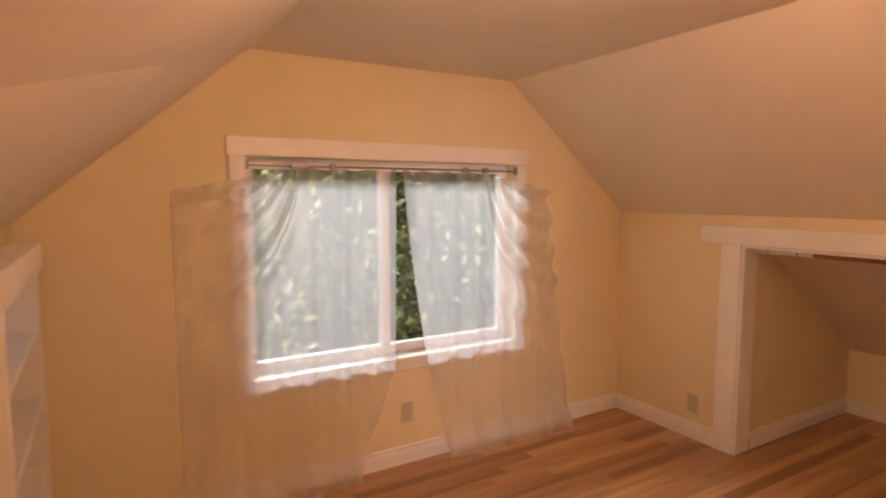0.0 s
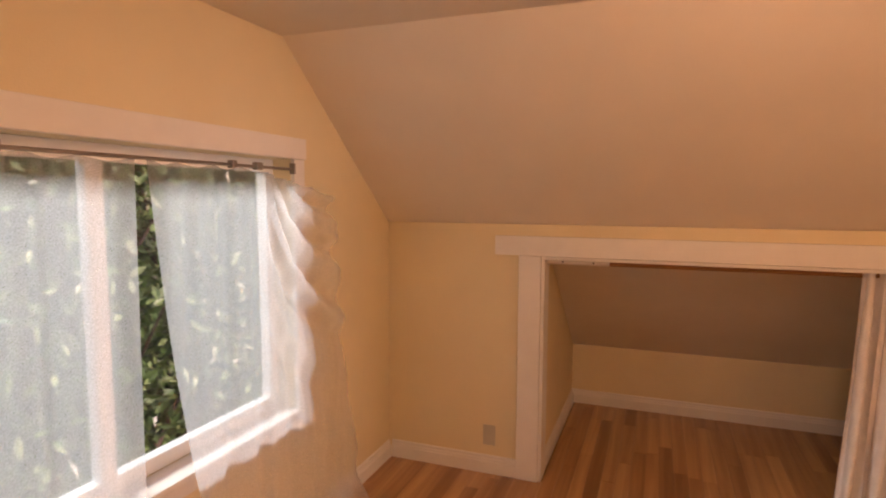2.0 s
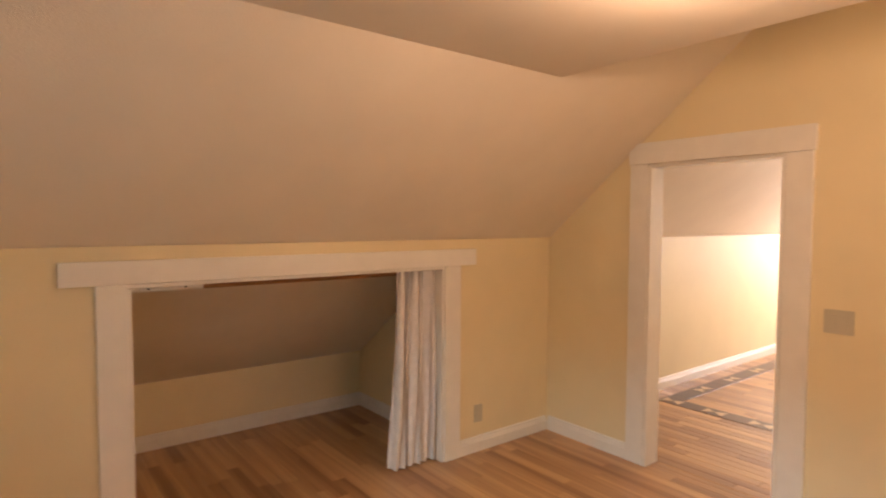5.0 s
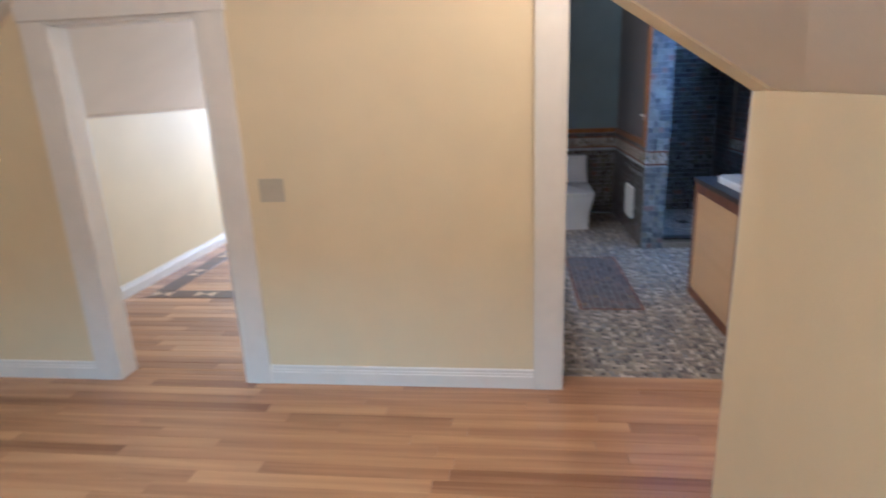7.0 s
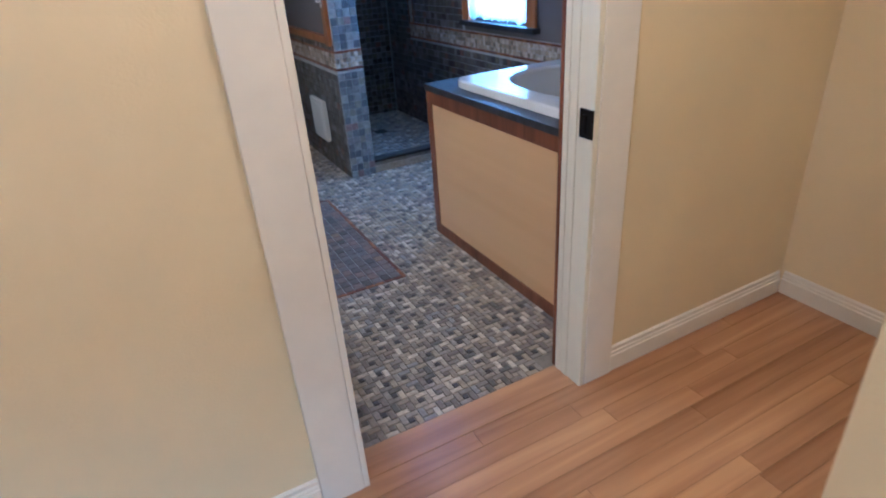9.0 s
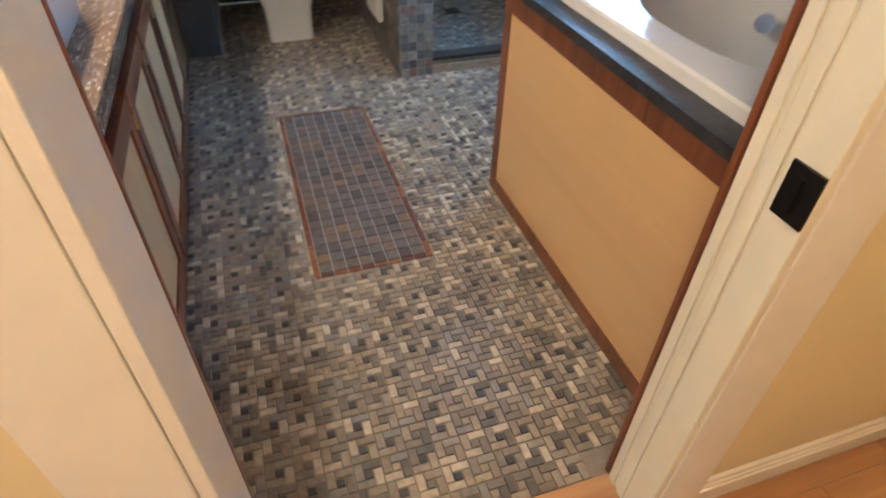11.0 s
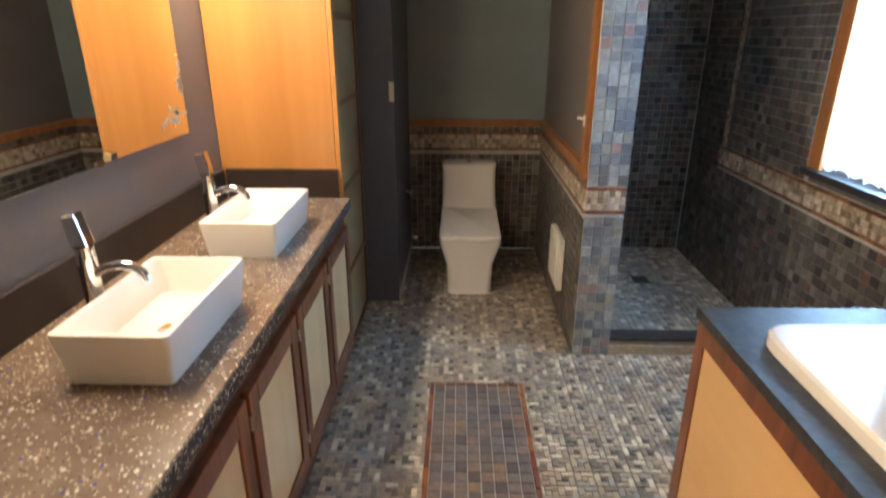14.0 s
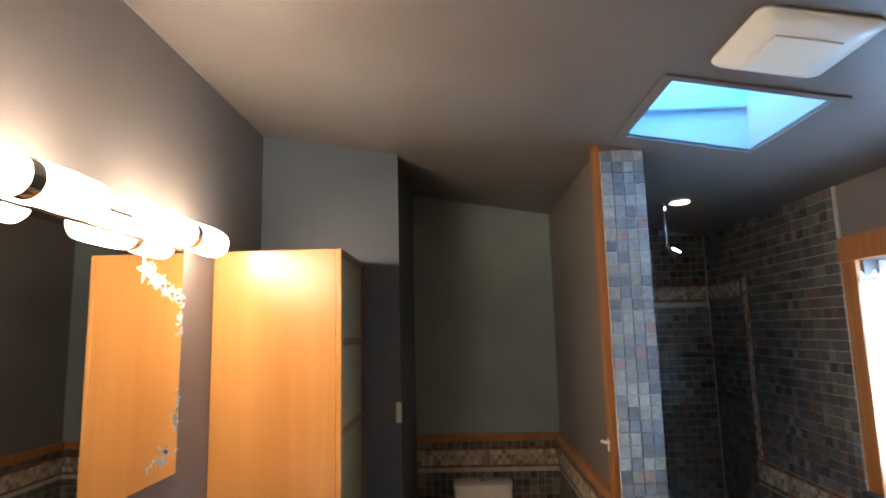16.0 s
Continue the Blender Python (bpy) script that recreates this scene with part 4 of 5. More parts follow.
vl = thing("vanity_light", "chrome vanity light bar with lit opal glass cylinders", "wall light")
part("back_plate", one(BE - 0.022, BE - 0.002, -2.91, -1.72, 1.995, 2.063, 0.006), CHROME, vl)
for y in (-2.73, -1.95):
    bm = tube(bmesh.new(), (0.80, y - 0.022, 2.028), (0.80, y + 0.022, 2.028), 0.05, 28)
    tube(bm, (0.82, y, 2.028), (BE - 0.022, y, 2.028), 0.018, 16)
    part("ring", bm, CHROME, vl, "chrome ring and arm", smooth=True)
for a, b in ((-2.985, -2.755), (-2.705, -2.46), (-2.22, -1.975), (-1.925, -1.68)):
    bm = bmesh.new()
    seg = 28
    prof = [(0, 0.030), (0.006, 0.044), (0.02, 0.052)] + [(0.02 + (b - a - 0.04) * k / 3, 0.054) for k in range(1, 3)] + [(b - a - 0.02, 0.052), (b - a - 0.006, 0.044), (b - a, 0.030)]
    rings = [[bm.verts.new((0.80 + r * math.cos(2 * math.pi * i / seg), a + d, 2.028 + r * math.sin(2 * math.pi * i / seg))) for i in range(seg)] for d, r in prof]
    for p, q in zip(rings, rings[1:]):
        for i in range(seg):
            bm.faces.new((p[i], p[(i + 1) % seg], q[(i + 1) % seg], q[i]))
    bm.faces.new(rings[0])
    bm.faces.new(rings[-1])
    shade = part("shade", bm, BULB, vl, "lit opal glass cylinder", smooth=True)
    shade.visible_shadow = False

# tall cabinet
tc = thing("tall_cabinet", "tall orange birch cabinet with frosted panels", "cabinet")
part("side_panel", one(0.375, BE - 0.003, -3.232, -3.212, 0.002, 2.033, 0.002), ORANGE, tc, "glossy orange birch side")
part("side_panel", one(0.375, BE - 0.003, -3.797, -3.777, 0.002, 2.033, 0.002), ORANGE, tc)
part("top_panel", one(0.375, BE - 0.003, -3.777, -3.232, 2.013, 2.033, 0.002), ORANGE, tc)
part("back_panel", one(BE - 0.013, BE - 0.003, -3.777, -3.232, 0.002, 2.013, 0), ORANGE, tc)
part("stile", one(0.352, 0.374, -3.249, -3.212, 0.002, 2.033), ORANGE, tc)
part("stile", one(0.352, 0.374, -3.797, -3.764, 0.002, 2.033), CHERRY, tc)
Z = (0.0, 0.385, 0.83, 1.235, 1.615, 2.033)
for k in range(5):
    part("rail", one(0.352, 0.374, -3.763, -3.250, Z[k] + 0.002, Z[k] + 0.028), CHERRY, tc)
    part("panel", one(0.362, 0.368, -3.763, -3.250, Z[k] + 0.029, Z[k + 1] - (0.001 if k < 4 else 0.026), 0), FROST, tc, "amber frosted panel")
part("rail", one(0.352, 0.374, -3.763, -3.250, 2.008, 2.033), CHERRY, tc)

# ---- tub ----
tb = thing("bathtub_surround", "dark-framed pale plywood tub surround with slate deck", "tub surround")
TX, TY, TZ = -0.875, -2.06, 0.835
part("panel", one(TX - 0.012, TX - 0.004, TY + 0.045, BN - 0.06, 0.06, TZ - 0.09, 0), TUBPLY, tb, "pale plywood panel")
part("frame", boxes((TX - 0.02, TX, TY, TY + 0.05, 0.001, TZ - 0.03), (TX - 0.02, TX, BN - 0.065, BN - 0.014, 0.001, TZ - 0.03), (TX - 0.02, TX, TY + 0.05, BN - 0.065, TZ - 0.095, TZ - 0.03), (TX - 0.02, TX, TY + 0.05, BN - 0.065, 0.001, 0.062)), CHERRY, tb, "dark cherry frame")
part("end_panel", one(BW + 0.016, TX - 0.021, TY, TY + 0.02, 0.001, TZ - 0.03, 0), TUBPLY, tb)
RX0, RX1, RY0, RY1 = -1.815, -0.945, -1.90, -0.885
for slab in ((BW + 0.016, TX + 0.008, TY - 0.008, RY0 + 0.02, TZ - 0.03, TZ), (RX1 - 0.02, TX + 0.008, RY0 + 0.02, BN - 0.014, TZ - 0.03, TZ), (BW + 0.016, RX0 + 0.02, RY0 + 0.02, BN - 0.014, TZ - 0.03, TZ), (RX0 + 0.02, RX1 - 0.02, RY1 - 0.01, BN - 0.014, TZ - 0.03, TZ)):
    part("deck_slab", boxes(slab), DECK, tb, "black slate deck")
tub = thing("bathtub", "white drop-in bathtub with oval basin", "bathtub")
bm = bmesh.new()
N = 64
cx, cy = (RX0 + RX1) / 2, (RY0 + RY1) / 2


def tub_ring(kind, w, l, z):
    vs = []
    for k in range(N):
        a = 2 * math.pi * k / N
        c, s = math.cos(a), math.sin(a)
        p = 0.13 if kind == "rect" else 0.85
        vs.append(bm.verts.new((cx + w / 2 * math.copysign(abs(c) ** p, c), cy + l / 2 * math.copysign(abs(s) ** p, s), z)))
    return vs


W, L = RX1 - RX0, RY1 - RY0
rings = [tub_ring("rect", W, L, TZ + 0.001), tub_ring("rect", W, L, TZ + 0.032), tub_ring("rect", W - 0.012, L - 0.012, TZ + 0.040), tub_ring("oval", W - 0.22, L - 0.21, TZ + 0.040), tub_ring("oval", W - 0.245, L - 0.235, TZ + 0.028), tub_ring("oval", W - 0.28, L - 0.27, TZ - 0.12), tub_ring("oval", W - 0.36, L - 0.35, TZ - 0.33), tub_ring("oval", W - 0.52, L - 0.50, TZ - 0.40)]
for a, b in zip(rings, rings[1:]):
    for k in range(N):
        bm.faces.new((a[k], a[(k + 1) % N], b[(k + 1) % N], b[k]))
bm.faces.new(rings[-1])
part("basin", bm, PORCELAIN, tub, smooth=True)
part("overflow", tube(bmesh.new(), (-1.595, -1.63, TZ - 0.062), (-1.573, -1.611, TZ - 0.060), 0.030, 24), CHROME, tub, "chrome overflow cover")
tf = thing("tub_tap", "chrome deck tap at the bathtub corner", "tap", (-1.745, -1.82, TZ + 0.041))
part("body", tube(bmesh.new(), (0, 0, 0), (0, 0, 0.07), 0.022, 20), CHROME, tf, smooth=True)
part("spout", sweep(bmesh.new(), [(0, 0, 0.05), (0.05, 0.04, 0.085), (0.10, 0.08, 0.085), (0.13, 0.10, 0.06)], 0.013, 12), CHROME, tf, smooth=True)

# bath window
bw = tagged(new("window_2"), "bathroom window with orange wood casing and white sheer", "window", kind="structure")
X = BW + 0.016
part("casing", one(X, X + 0.02, VY0 - 0.09, VY0, VZ0 - 0.02, VZ1), TRIMWOOD, bw)
part("casing", one(X, X + 0.02, VY1, VY1 + 0.09, VZ0 - 0.02, VZ1), TRIMWOOD, bw)
part("head_casing", one(X, X + 0.022, VY0 - 0.095, VY1 + 0.095, VZ1 + 0.001, VZ1 + 0.11), TRIMWOOD, bw)
part("window_sill", one(BW - 0.1, X + 0.045, VY0 - 0.10, VY1 + 0.10, VZ0 - 0.055, VZ0 - 0.021), DECK, bw, "black slate sill")
for a, b, c, d in ((VY0, VY0 + 0.045, VZ0 - 0.02, VZ1), (VY1 - 0.045, VY1, VZ0 - 0.02, VZ1), (VY0 + 0.045, VY1 - 0.045, VZ1 - 0.05, VZ1), (VY0 + 0.045, VY1 - 0.045, VZ0 - 0.02, VZ0 + 0.03), (VY0 + 0.045, VY1 - 0.045, 1.46, 1.50)):
    part("window_frame", one(BW - 0.10, BW - 0.06, a + 0.001, b - 0.001, c, d), VINYL, bw)
pane = part("pane", one(BW - 0.085, BW - 0.08, VY0 + 0.045, VY1 - 0.045, VZ0 + 0.03, VZ1 - 0.05, 0), PANE, bw)
pane.visible_shadow = False
bc = thing("window_curtain", "white ruffled sheer curtain on the bathroom window", "curtain")


def bath_cloth(u, v):
    y = VY0 + 0.004 + (VY1 - VY0 - 0.008) * u
    return Vector((BW + 0.022 + 0.014 * math.sin(u * 46 + 0.6 * math.sin(v * 3)) * (0.5 + 0.5 * v), y, 1.86 + 0.012 * math.sin(u * 70) - (0.87 + 0.01 * math.sin(u * 30)) * v))


wavy("cloth", 90, 24, bath_cloth, BATHSHEER, bc)
part("rod", tube(bmesh.new(), (BW + 0.018, VY0 - 0.003, 1.835), (BW + 0.018, VY1 + 0.003, 1.835), 0.006), WHITE, bc)

# ---- toilet ----
to = thing("toilet", "white one-piece square toilet with closed lid", "toilet", (-0.268, 0.11, 0))


def loft(bm, sections):
    """Rounded rectangles (x half width, y0, y1, z at y0, z at y1) joined in order."""
    rs = []
    for w, y0, y1, za, zb in sections:
        r, vs = 0.035, []
        for cxs, cys, a0 in ((1, 1, 0), (-1, 1, 90), (-1, -1, 180), (1, -1, 270)):
            for k in range(5):
                a = radians(a0 + 22.5 * k)
                x = cxs * (w - r) + r * math.cos(a)
                y = (y1 - r if cys > 0 else y0 + r) + r * math.sin(a)
                vs.append(bm.verts.new((x, y, za + (zb - za) * (y - y0) / (y1 - y0))))
        rs.append(vs)
    for a, b in zip(rs, rs[1:]):
        for k in range(len(a)):
            bm.faces.new((a[k], a[(k + 1) % len(a)], b[(k + 1) % len(b)], b[k]))
    bm.faces.new(rs[0])
    bm.faces.new(rs[-1])
    return bm


part("bowl", loft(bmesh.new(), [(0.138, -4.75, -4.02, 0.001, 0.001), (0.140, -4.76, -4.02, 0.10, 0.10), (0.145, -4.77, -4.01, 0.20, 0.20), (0.165, -4.78, -3.995, 0.27, 0.27), (0.182, -4.80, -3.98, 0.33, 0.33), (0.186, -4.80, -3.975, 0.365, 0.365)]), PORCELAIN, to, smooth=True)
part("lid", loft(bmesh.new(), [(0.184, -4.60, -3.975, 0.367, 0.367), (0.188, -4.60, -3.97, 0.372, 0.372), (0.188, -4.60, -3.97, 0.412, 0.395), (0.178, -4.59, -3.98, 0.418, 0.40)]), PORCELAIN, to, smooth=True)
part("tank", loft(bmesh.new(), [(0.186, -4.85, -4.50, 0.367, 0.367), (0.186, -4.85, -4.56, 0.45, 0.43), (0.186, -4.85, -4.66, 0.55, 0.55), (0.187, -4.85, -4.68, 0.665, 0.665)]), PORCELAIN, to, smooth=True)
tk = part("tank_lid", loft(bmesh.new(), [(0.191, -4.855, -4.672, 0.667, 0.667), (0.192, -4.855, -4.67, 0.690, 0.690), (0.185, -4.85, -4.678, 0.695, 0.695)]), PORCELAIN, to, smooth=True)
part("flush_button", tube(bmesh.new(), (0, -4.755, 0.696), (0, -4.755, 0.703), 0.022, 20), CHROME, tk, "chrome flush button")

tv = thing("supply_valve", "chrome water supply valve beside the toilet", "valve", (0.165, -4.45, 0.20))
part("pipe", tube(bmesh.new(), (0, 0, 0), (-0.08, 0, 0), 0.008, 12), CHROME, tv)
part("knob", tube(bmesh.new(), (-0.06, 0, 0), (-0.06, 0.04, 0), 0.014, 12), CHROME, tv)
hk = thing("paper_holder", "small chrome paper holder on the partition", "paper holder", (0.165, -4.10, 0.62))
part("post", tube(bmesh.new(), (0, 0, 0), (-0.07, 0, 0), 0.009, 12), CHROME, hk)
part("arm", tube(bmesh.new(), (-0.065, -0.07, 0), (-0.065, 0.07, 0), 0.008, 12), CHROME, hk)

pp = thing("door_pull", "white door strike plate on the partition edge", "door pull", (0.174, -3.80, 1.255))
part("plate", one(-0.014, 0.014, 0.001, 0.006, -0.052, 0.052, 0.002), PLASTIC, pp)
vent = thing("wall_heater", "slim white wall heater panel on the tiled partition", "heater", (PX1 + 0.010, -3.69, 0.35))
part("body", one(0.001, 0.035, -0.155, 0.155, -0.15, 0.15, 0.008), PLASTIC, vent)
part("grille", one(0.0352, 0.040, -0.125, 0.125, -0.12, 0.12, 0.004), PLASTIC, vent)
hook = thing("robe_hook", "small white hook on the wood trim", "hook", (PX1 + 0.023, -3.26, 1.18))
part("plate", one(0.0005, 0.006, -0.012, 0.012, -0.025, 0.025, 0.002), PLASTIC, hook)
part("peg", tube(bmesh.new(), (0.006, 0, 0.008), (0.035, 0, 0.015), 0.007, 12), PLASTIC, hook)

# chair rail and edge casing round the toilet
structure("trim_rail", boxes((PX1 + 0.013, 0.164, BS + 0.001, BS + 0.022, 0.928, 0.975), (PX1 - 0.011, PX1 + 0.022, BS + 0.023, -3.295, 0.928, 0.975)), TRIMWOOD, "orange wood chair rail above the tiles", "trim")
structure("trim_post", boxes((PX1 - 0.004, PX1 + 0.022, -3.29, -3.225, 0.915, bath_z(-0.8) - 0.002)), TRIMWOOD, "orange wood edge trim on the pillar", "trim")
structure("baseboard_partition", boxes((0.159, 0.1645, -4.75, -3.805, 0, 0.05)), PALEGROUT, "pale strip at the foot of the partition", "baseboard")

# ---- shower ----
curb = structure("shower_curb", boxes((BW + 0.016, PX0 - 0.001, -3.29, -3.212, -0.006, 0.075)), GROUT, "low tiled shower curb with black slate cap", "shower curb")
part("cap", one(BW + 0.016, PX0 - 0.001, -3.30, -3.204, 0.0755, 0.095), DECK, curb, "black slate cap")
part("step", one(BW + 0.016, PX0 - 0.001, -3.212, -3.202, 0.001, 0.05, 0.001), FLOOR_TILE, curb)
hd = thing("ceiling_shower", "chrome shower head on a pipe from the ceiling", "shower head", (-1.345, -4.03, 0))
part("pipe", tube(bmesh.new(), (0, 0, 2.10), (0, 0, bath_z(-1.345) - 0.001), 0.010, 14), CHROME, hd)
part("flange", tube(bmesh.new(), (0, 0, bath_z(-1.345) - 0.012), (0, 0, bath_z(-1.345) + 0.004), 0.03, 20), CHROME, hd)
part("head", tube(tube(bmesh.new(), (0, 0, 2.11), (-0.03, 0.01, 2.08), 0.016, 16), (-0.02, 0.005, 2.09), (-0.055, 0.02, 2.055), 0.02, 20, 0.035), CHROME, hd, smooth=True)
can = thing("recessed_light", "lit recessed ceiling light in the shower", "ceiling light", (-1.405, -3.945, bath_z(-1.405)))
part("trim_ring", tube(bmesh.new(), (0, 0, -0.010), (0, 0, 0.004), 0.062, 32), WHITE, can)
part("lens", tube(bmesh.new(), (0, 0, -0.013), (0, 0, -0.0102), 0.046, 32), CANLIT, can)
cs = thing("corner_shelf", "dark stone quarter-round shower corner shelf", "shelf")
bm = bmesh.new()
q = [(BW + 0.017, BS + 0.017)] + [(BW + 0.017 + 0.21 * math.cos(radians(a)), BS + 0.017 + 0.21 * math.sin(radians(a))) for a in range(0, 91, 9)]
prism(bm, q, "z", 1.455, 1.48)
part("slab", bm, DECK, cs)
dr = thing("shower_drain", "square metal shower drain", "drain", (-1.40, -4.11, 0.026))
part("grate", one(-0.05, 0.05, -0.05, 0.05, 0.0, 0.004, 0.001), DARKMETAL, dr)

fan = thing("exhaust_fan", "white square bathroom exhaust fan cover", "exhaust fan", (-1.075, -2.24, bath_z(-1.075)))
fan.rotation_euler = (0, -math.atan(0.176), 0)
bm = bmesh.new()
rs = []
for h, z in ((0.156, -0.001), (0.158, -0.008), (0.150, -0.016), (0.098, -0.034), (0.092, -0.034)):
    r, vs = 0.035, []
    for cxs, cys, a0 in ((1, 1, 0), (-1, 1, 90), (-1, -1, 180), (1, -1, 270)):
        for k in range(6):
            a = radians(a0 + 18 * k)
            vs.append(bm.verts.new((cxs * (h - r) + r * math.cos(a), cys * (h - r) + r * math.sin(a), z)))
    rs.append(vs)
for a, b in zip(rs, rs[1:]):
    for k in range(len(a)):
        bm.faces.new((a[k], a[(k + 1) % len(a)], b[(k + 1) % len(b)], b[k]))
bm.faces.new(rs[0])
bm.faces.new(rs[-1])
part("cover", bm, PLASTIC, fan, smooth=True)
part("panel", one(-0.086, 0.086, -0.086, 0.086, -0.039, -0.0345, 0.003), PLASTIC, fan)

# ---- garden outside the gable window ----
def leafy(name, at, height, spread, leaves, seed, label, size=1.2):
    rng = random.Random(seed)
    ob = thing(name, label, "tree", at, "garden trees")
    bm = bmesh.new()
    tube(bm, (0, 0, 0), (0, 0, height * 0.6), 0.09, 10, 0.05)
    tips = []
    for k in range(12):
        a, z = rng.uniform(0, 6.28), height * rng.uniform(0.3, 0.6)
        e = Vector((math.cos(a) * spread * rng.uniform(0.5, 0.9), math.sin(a) * spread * rng.uniform(0.5, 0.9), z + height * rng.uniform(0.1, 0.4)))
        tube(bm, (0, 0, z), e, 0.035, 7, 0.012)
        tips.append(e)
    part("trunk", bm, BARK, ob)
    vs, fs = [], []
    for k in range(leaves):
        c = rng.choice(tips) * rng.uniform(0.55, 1.1) + Vector([rng.gauss(0, spread * 0.30) for _ in range(3)])
        if c.y + at[1] < 5.9:
            continue
        s = rng.uniform(0.035, 0.085) * size
        d = Vector([rng.gauss(0, 1) for _ in range(3)]).normalized()
        w = d.cross(Vector([rng.gauss(0, 1) for _ in range(3)])).normalized()
        up = d.cross(w)
        i = len(vs)
        vs += [c, c + d * s + w * s * 0.42 + up * s * 0.1, c + d * s * 2.1, c + d * s - w * s * 0.42 + up * s * 0.1]
        fs += [(i, i + 1, i + 2), (i, i + 2, i + 3)]
    me = bpy.data.meshes.new("crown")
    me.from_pydata(vs, [], fs)
    me.materials.append(LEAF)
    cr = new("crown", me)
    cr.parent = ob
    return ob


for k, (x, y, h, s) in enumerate(((0.2, 6.0, 5.6, 1.6), (2.3, 6.2, 5.4, 1.7), (4.2, 5.8, 5.9, 1.7), (6.2, 6.6, 6.4, 1.9), (1.1, 9.0, 7.0, 2.2), (4.6, 9.4, 7.4, 2.4), (-1.8, 7.8, 6.6, 2.0), (0.9, 5.3, 3.9, 1.3), (2.6, 5.2, 3.6, 1.3), (4.0, 5.0, 3.8, 1.3), (5.6, 5.4, 4.0, 1.4))):
    leafy("garden_tree", (x, y + 0.9, -3.2), h, s, 5200, k + 3, "dense green leafy tree close outside the window")

for k in range(7):
    leafy("garden_tree", (-7.0 + 3.0 * k, 13.5 + (k % 2), -3.2), 10.5, 3.0, 6000, k + 40, "tall green leafy tree at the back of the garden", 2.6)

for k, (x, y) in enumerate(((8.2, 6.4), (9.6, 8.6), (11.5, 7.4), (13.0, 10.5))):
    leafy("garden_tree", (x, y, -3.2), 8.5, 2.3, 6000, k + 70, "tall green leafy tree beside the house", 2.0)

# ---- hall floor boards and inlaid border ----
rects = []
rng = random.Random(9)
y = -6.0
while y < KB - 0.005:
    x = 1.12 - rng.uniform(0, 0.8)
    while x < 3.42:
        n = rng.uniform(0.5, 1.2)
        a, b = max(1.12, x), min(3.42, x + n)
        if b - a > 0.02:
            rects.append((a + 0.0006, b - 0.0006, y + 0.0006, min(y + 0.075, KB - 0.001) - 0.0006))
        x += n
    y += 0.075
tile_field("floor_boards", rects, Matrix.Translation((0, 0, -0.012)), OAK, hall_floor, "oak strip boards", 0.012, 0.0)
BYO, BXO = -1.88, 3.255
single_tiles("inlay_board", [(1.14, BXO, BYO - 0.16, BYO), (BXO - 0.16, BXO, -5.9, BYO - 0.1605)], Matrix.Translation((0, 0, 0.0005)), INLAY_DARK, hall_floor, 0.003)
bm = bmesh.new()
for k in range(6):
    x = BXO - 0.10 - 0.36 * k
    for p in (((x, BYO - 0.08), (x + 0.08, BYO - 0.025), (x + 0.08, BYO - 0.135)), ((x, BYO - 0.08), (x - 0.08, BYO - 0.135), (x - 0.08, BYO - 0.025))):
        prism(bm, p, "z", 0.0037, 0.0052)
for k in range(10):
    y = BYO - 0.62 - 0.55 * k
    if y > -5.6:
        for p in (((BXO - 0.08, y), (BXO - 0.025, y + 0.08), (BXO - 0.135, y + 0.08)), ((BXO - 0.08, y), (BXO - 0.135, y - 0.08), (BXO - 0.025, y - 0.08))):
            prism(bm, p, "z", 0.0037, 0.0052)
part("inlay_triangles", bm, INLAY_PALE, hall_floor, "pale maple inlaid triangles")

# ---- bedroom floor boards ----
rects, far = [], []
rng = random.Random(4)
y = KS - 0.001
while y < KN - 0.01:
    x = -1.83 - rng.uniform(0, 0.9)
    end = 4.70 if 0.19 < y < 2.04 else KE
    while x < end:
        n = rng.choice((0.6, 0.8, 1.0, 1.2, 1.5))
        a, b = max(-1.83 if y < AY else (knee_x(y) - 0.03 if y < 2.0 else KW), x), min(end, x + n)
        if b - a > 0.03:
            (rects if len(rects) < 330 else far).append((a + 0.0003, b - 0.0003, y + 0.0003, min(y + 0.075, KN) - 0.0003))
        x += n
    y += 0.075
far.append((D1X0 + 0.002, D1X1 - 0.002, KB + 0.001, KB + 0.05))
far.append((D1X0 + 0.002, D1X1 - 0.002, KB + 0.0506, KS - 0.0015))
m = Matrix.Translation((0, 0, -0.012))
single_tiles("floor_board", rects, m, OAK, sub, 0.012, 0.0005)
if far:
    tile_field("floor_boards", far, m, OAK, sub, "reddish oak strip boards", 0.012, 0.0)

# ---- bathroom floor mosaic: pinwheels of four bricks round a square ----
IX0, IX1, IY0, IY1 = -0.507, -0.070, -2.925, -1.692
U = 0.0242
MOD = 3 * U


def outside_inlay(rects):
    """The parts of bricks that lie outside the inlaid panel."""
    kept = []
    for a, b, c, d in rects:
        if b <= IX0 or a >= IX1 or d <= IY0 or c >= IY1:
            kept.append((a, b, c, d))
        elif a < IX0:
            kept.append((a, IX0, c, d))
        elif b > IX1:
            kept.append((IX1, b, c, d))
        elif c < IY0:
            kept.append((a, b, c, IY0))
        elif d > IY1:
            kept.append((a, b, IY1, d))
    return [r for r in kept if r[1] - r[0] > 0.006 and r[3] - r[2] > 0.006]


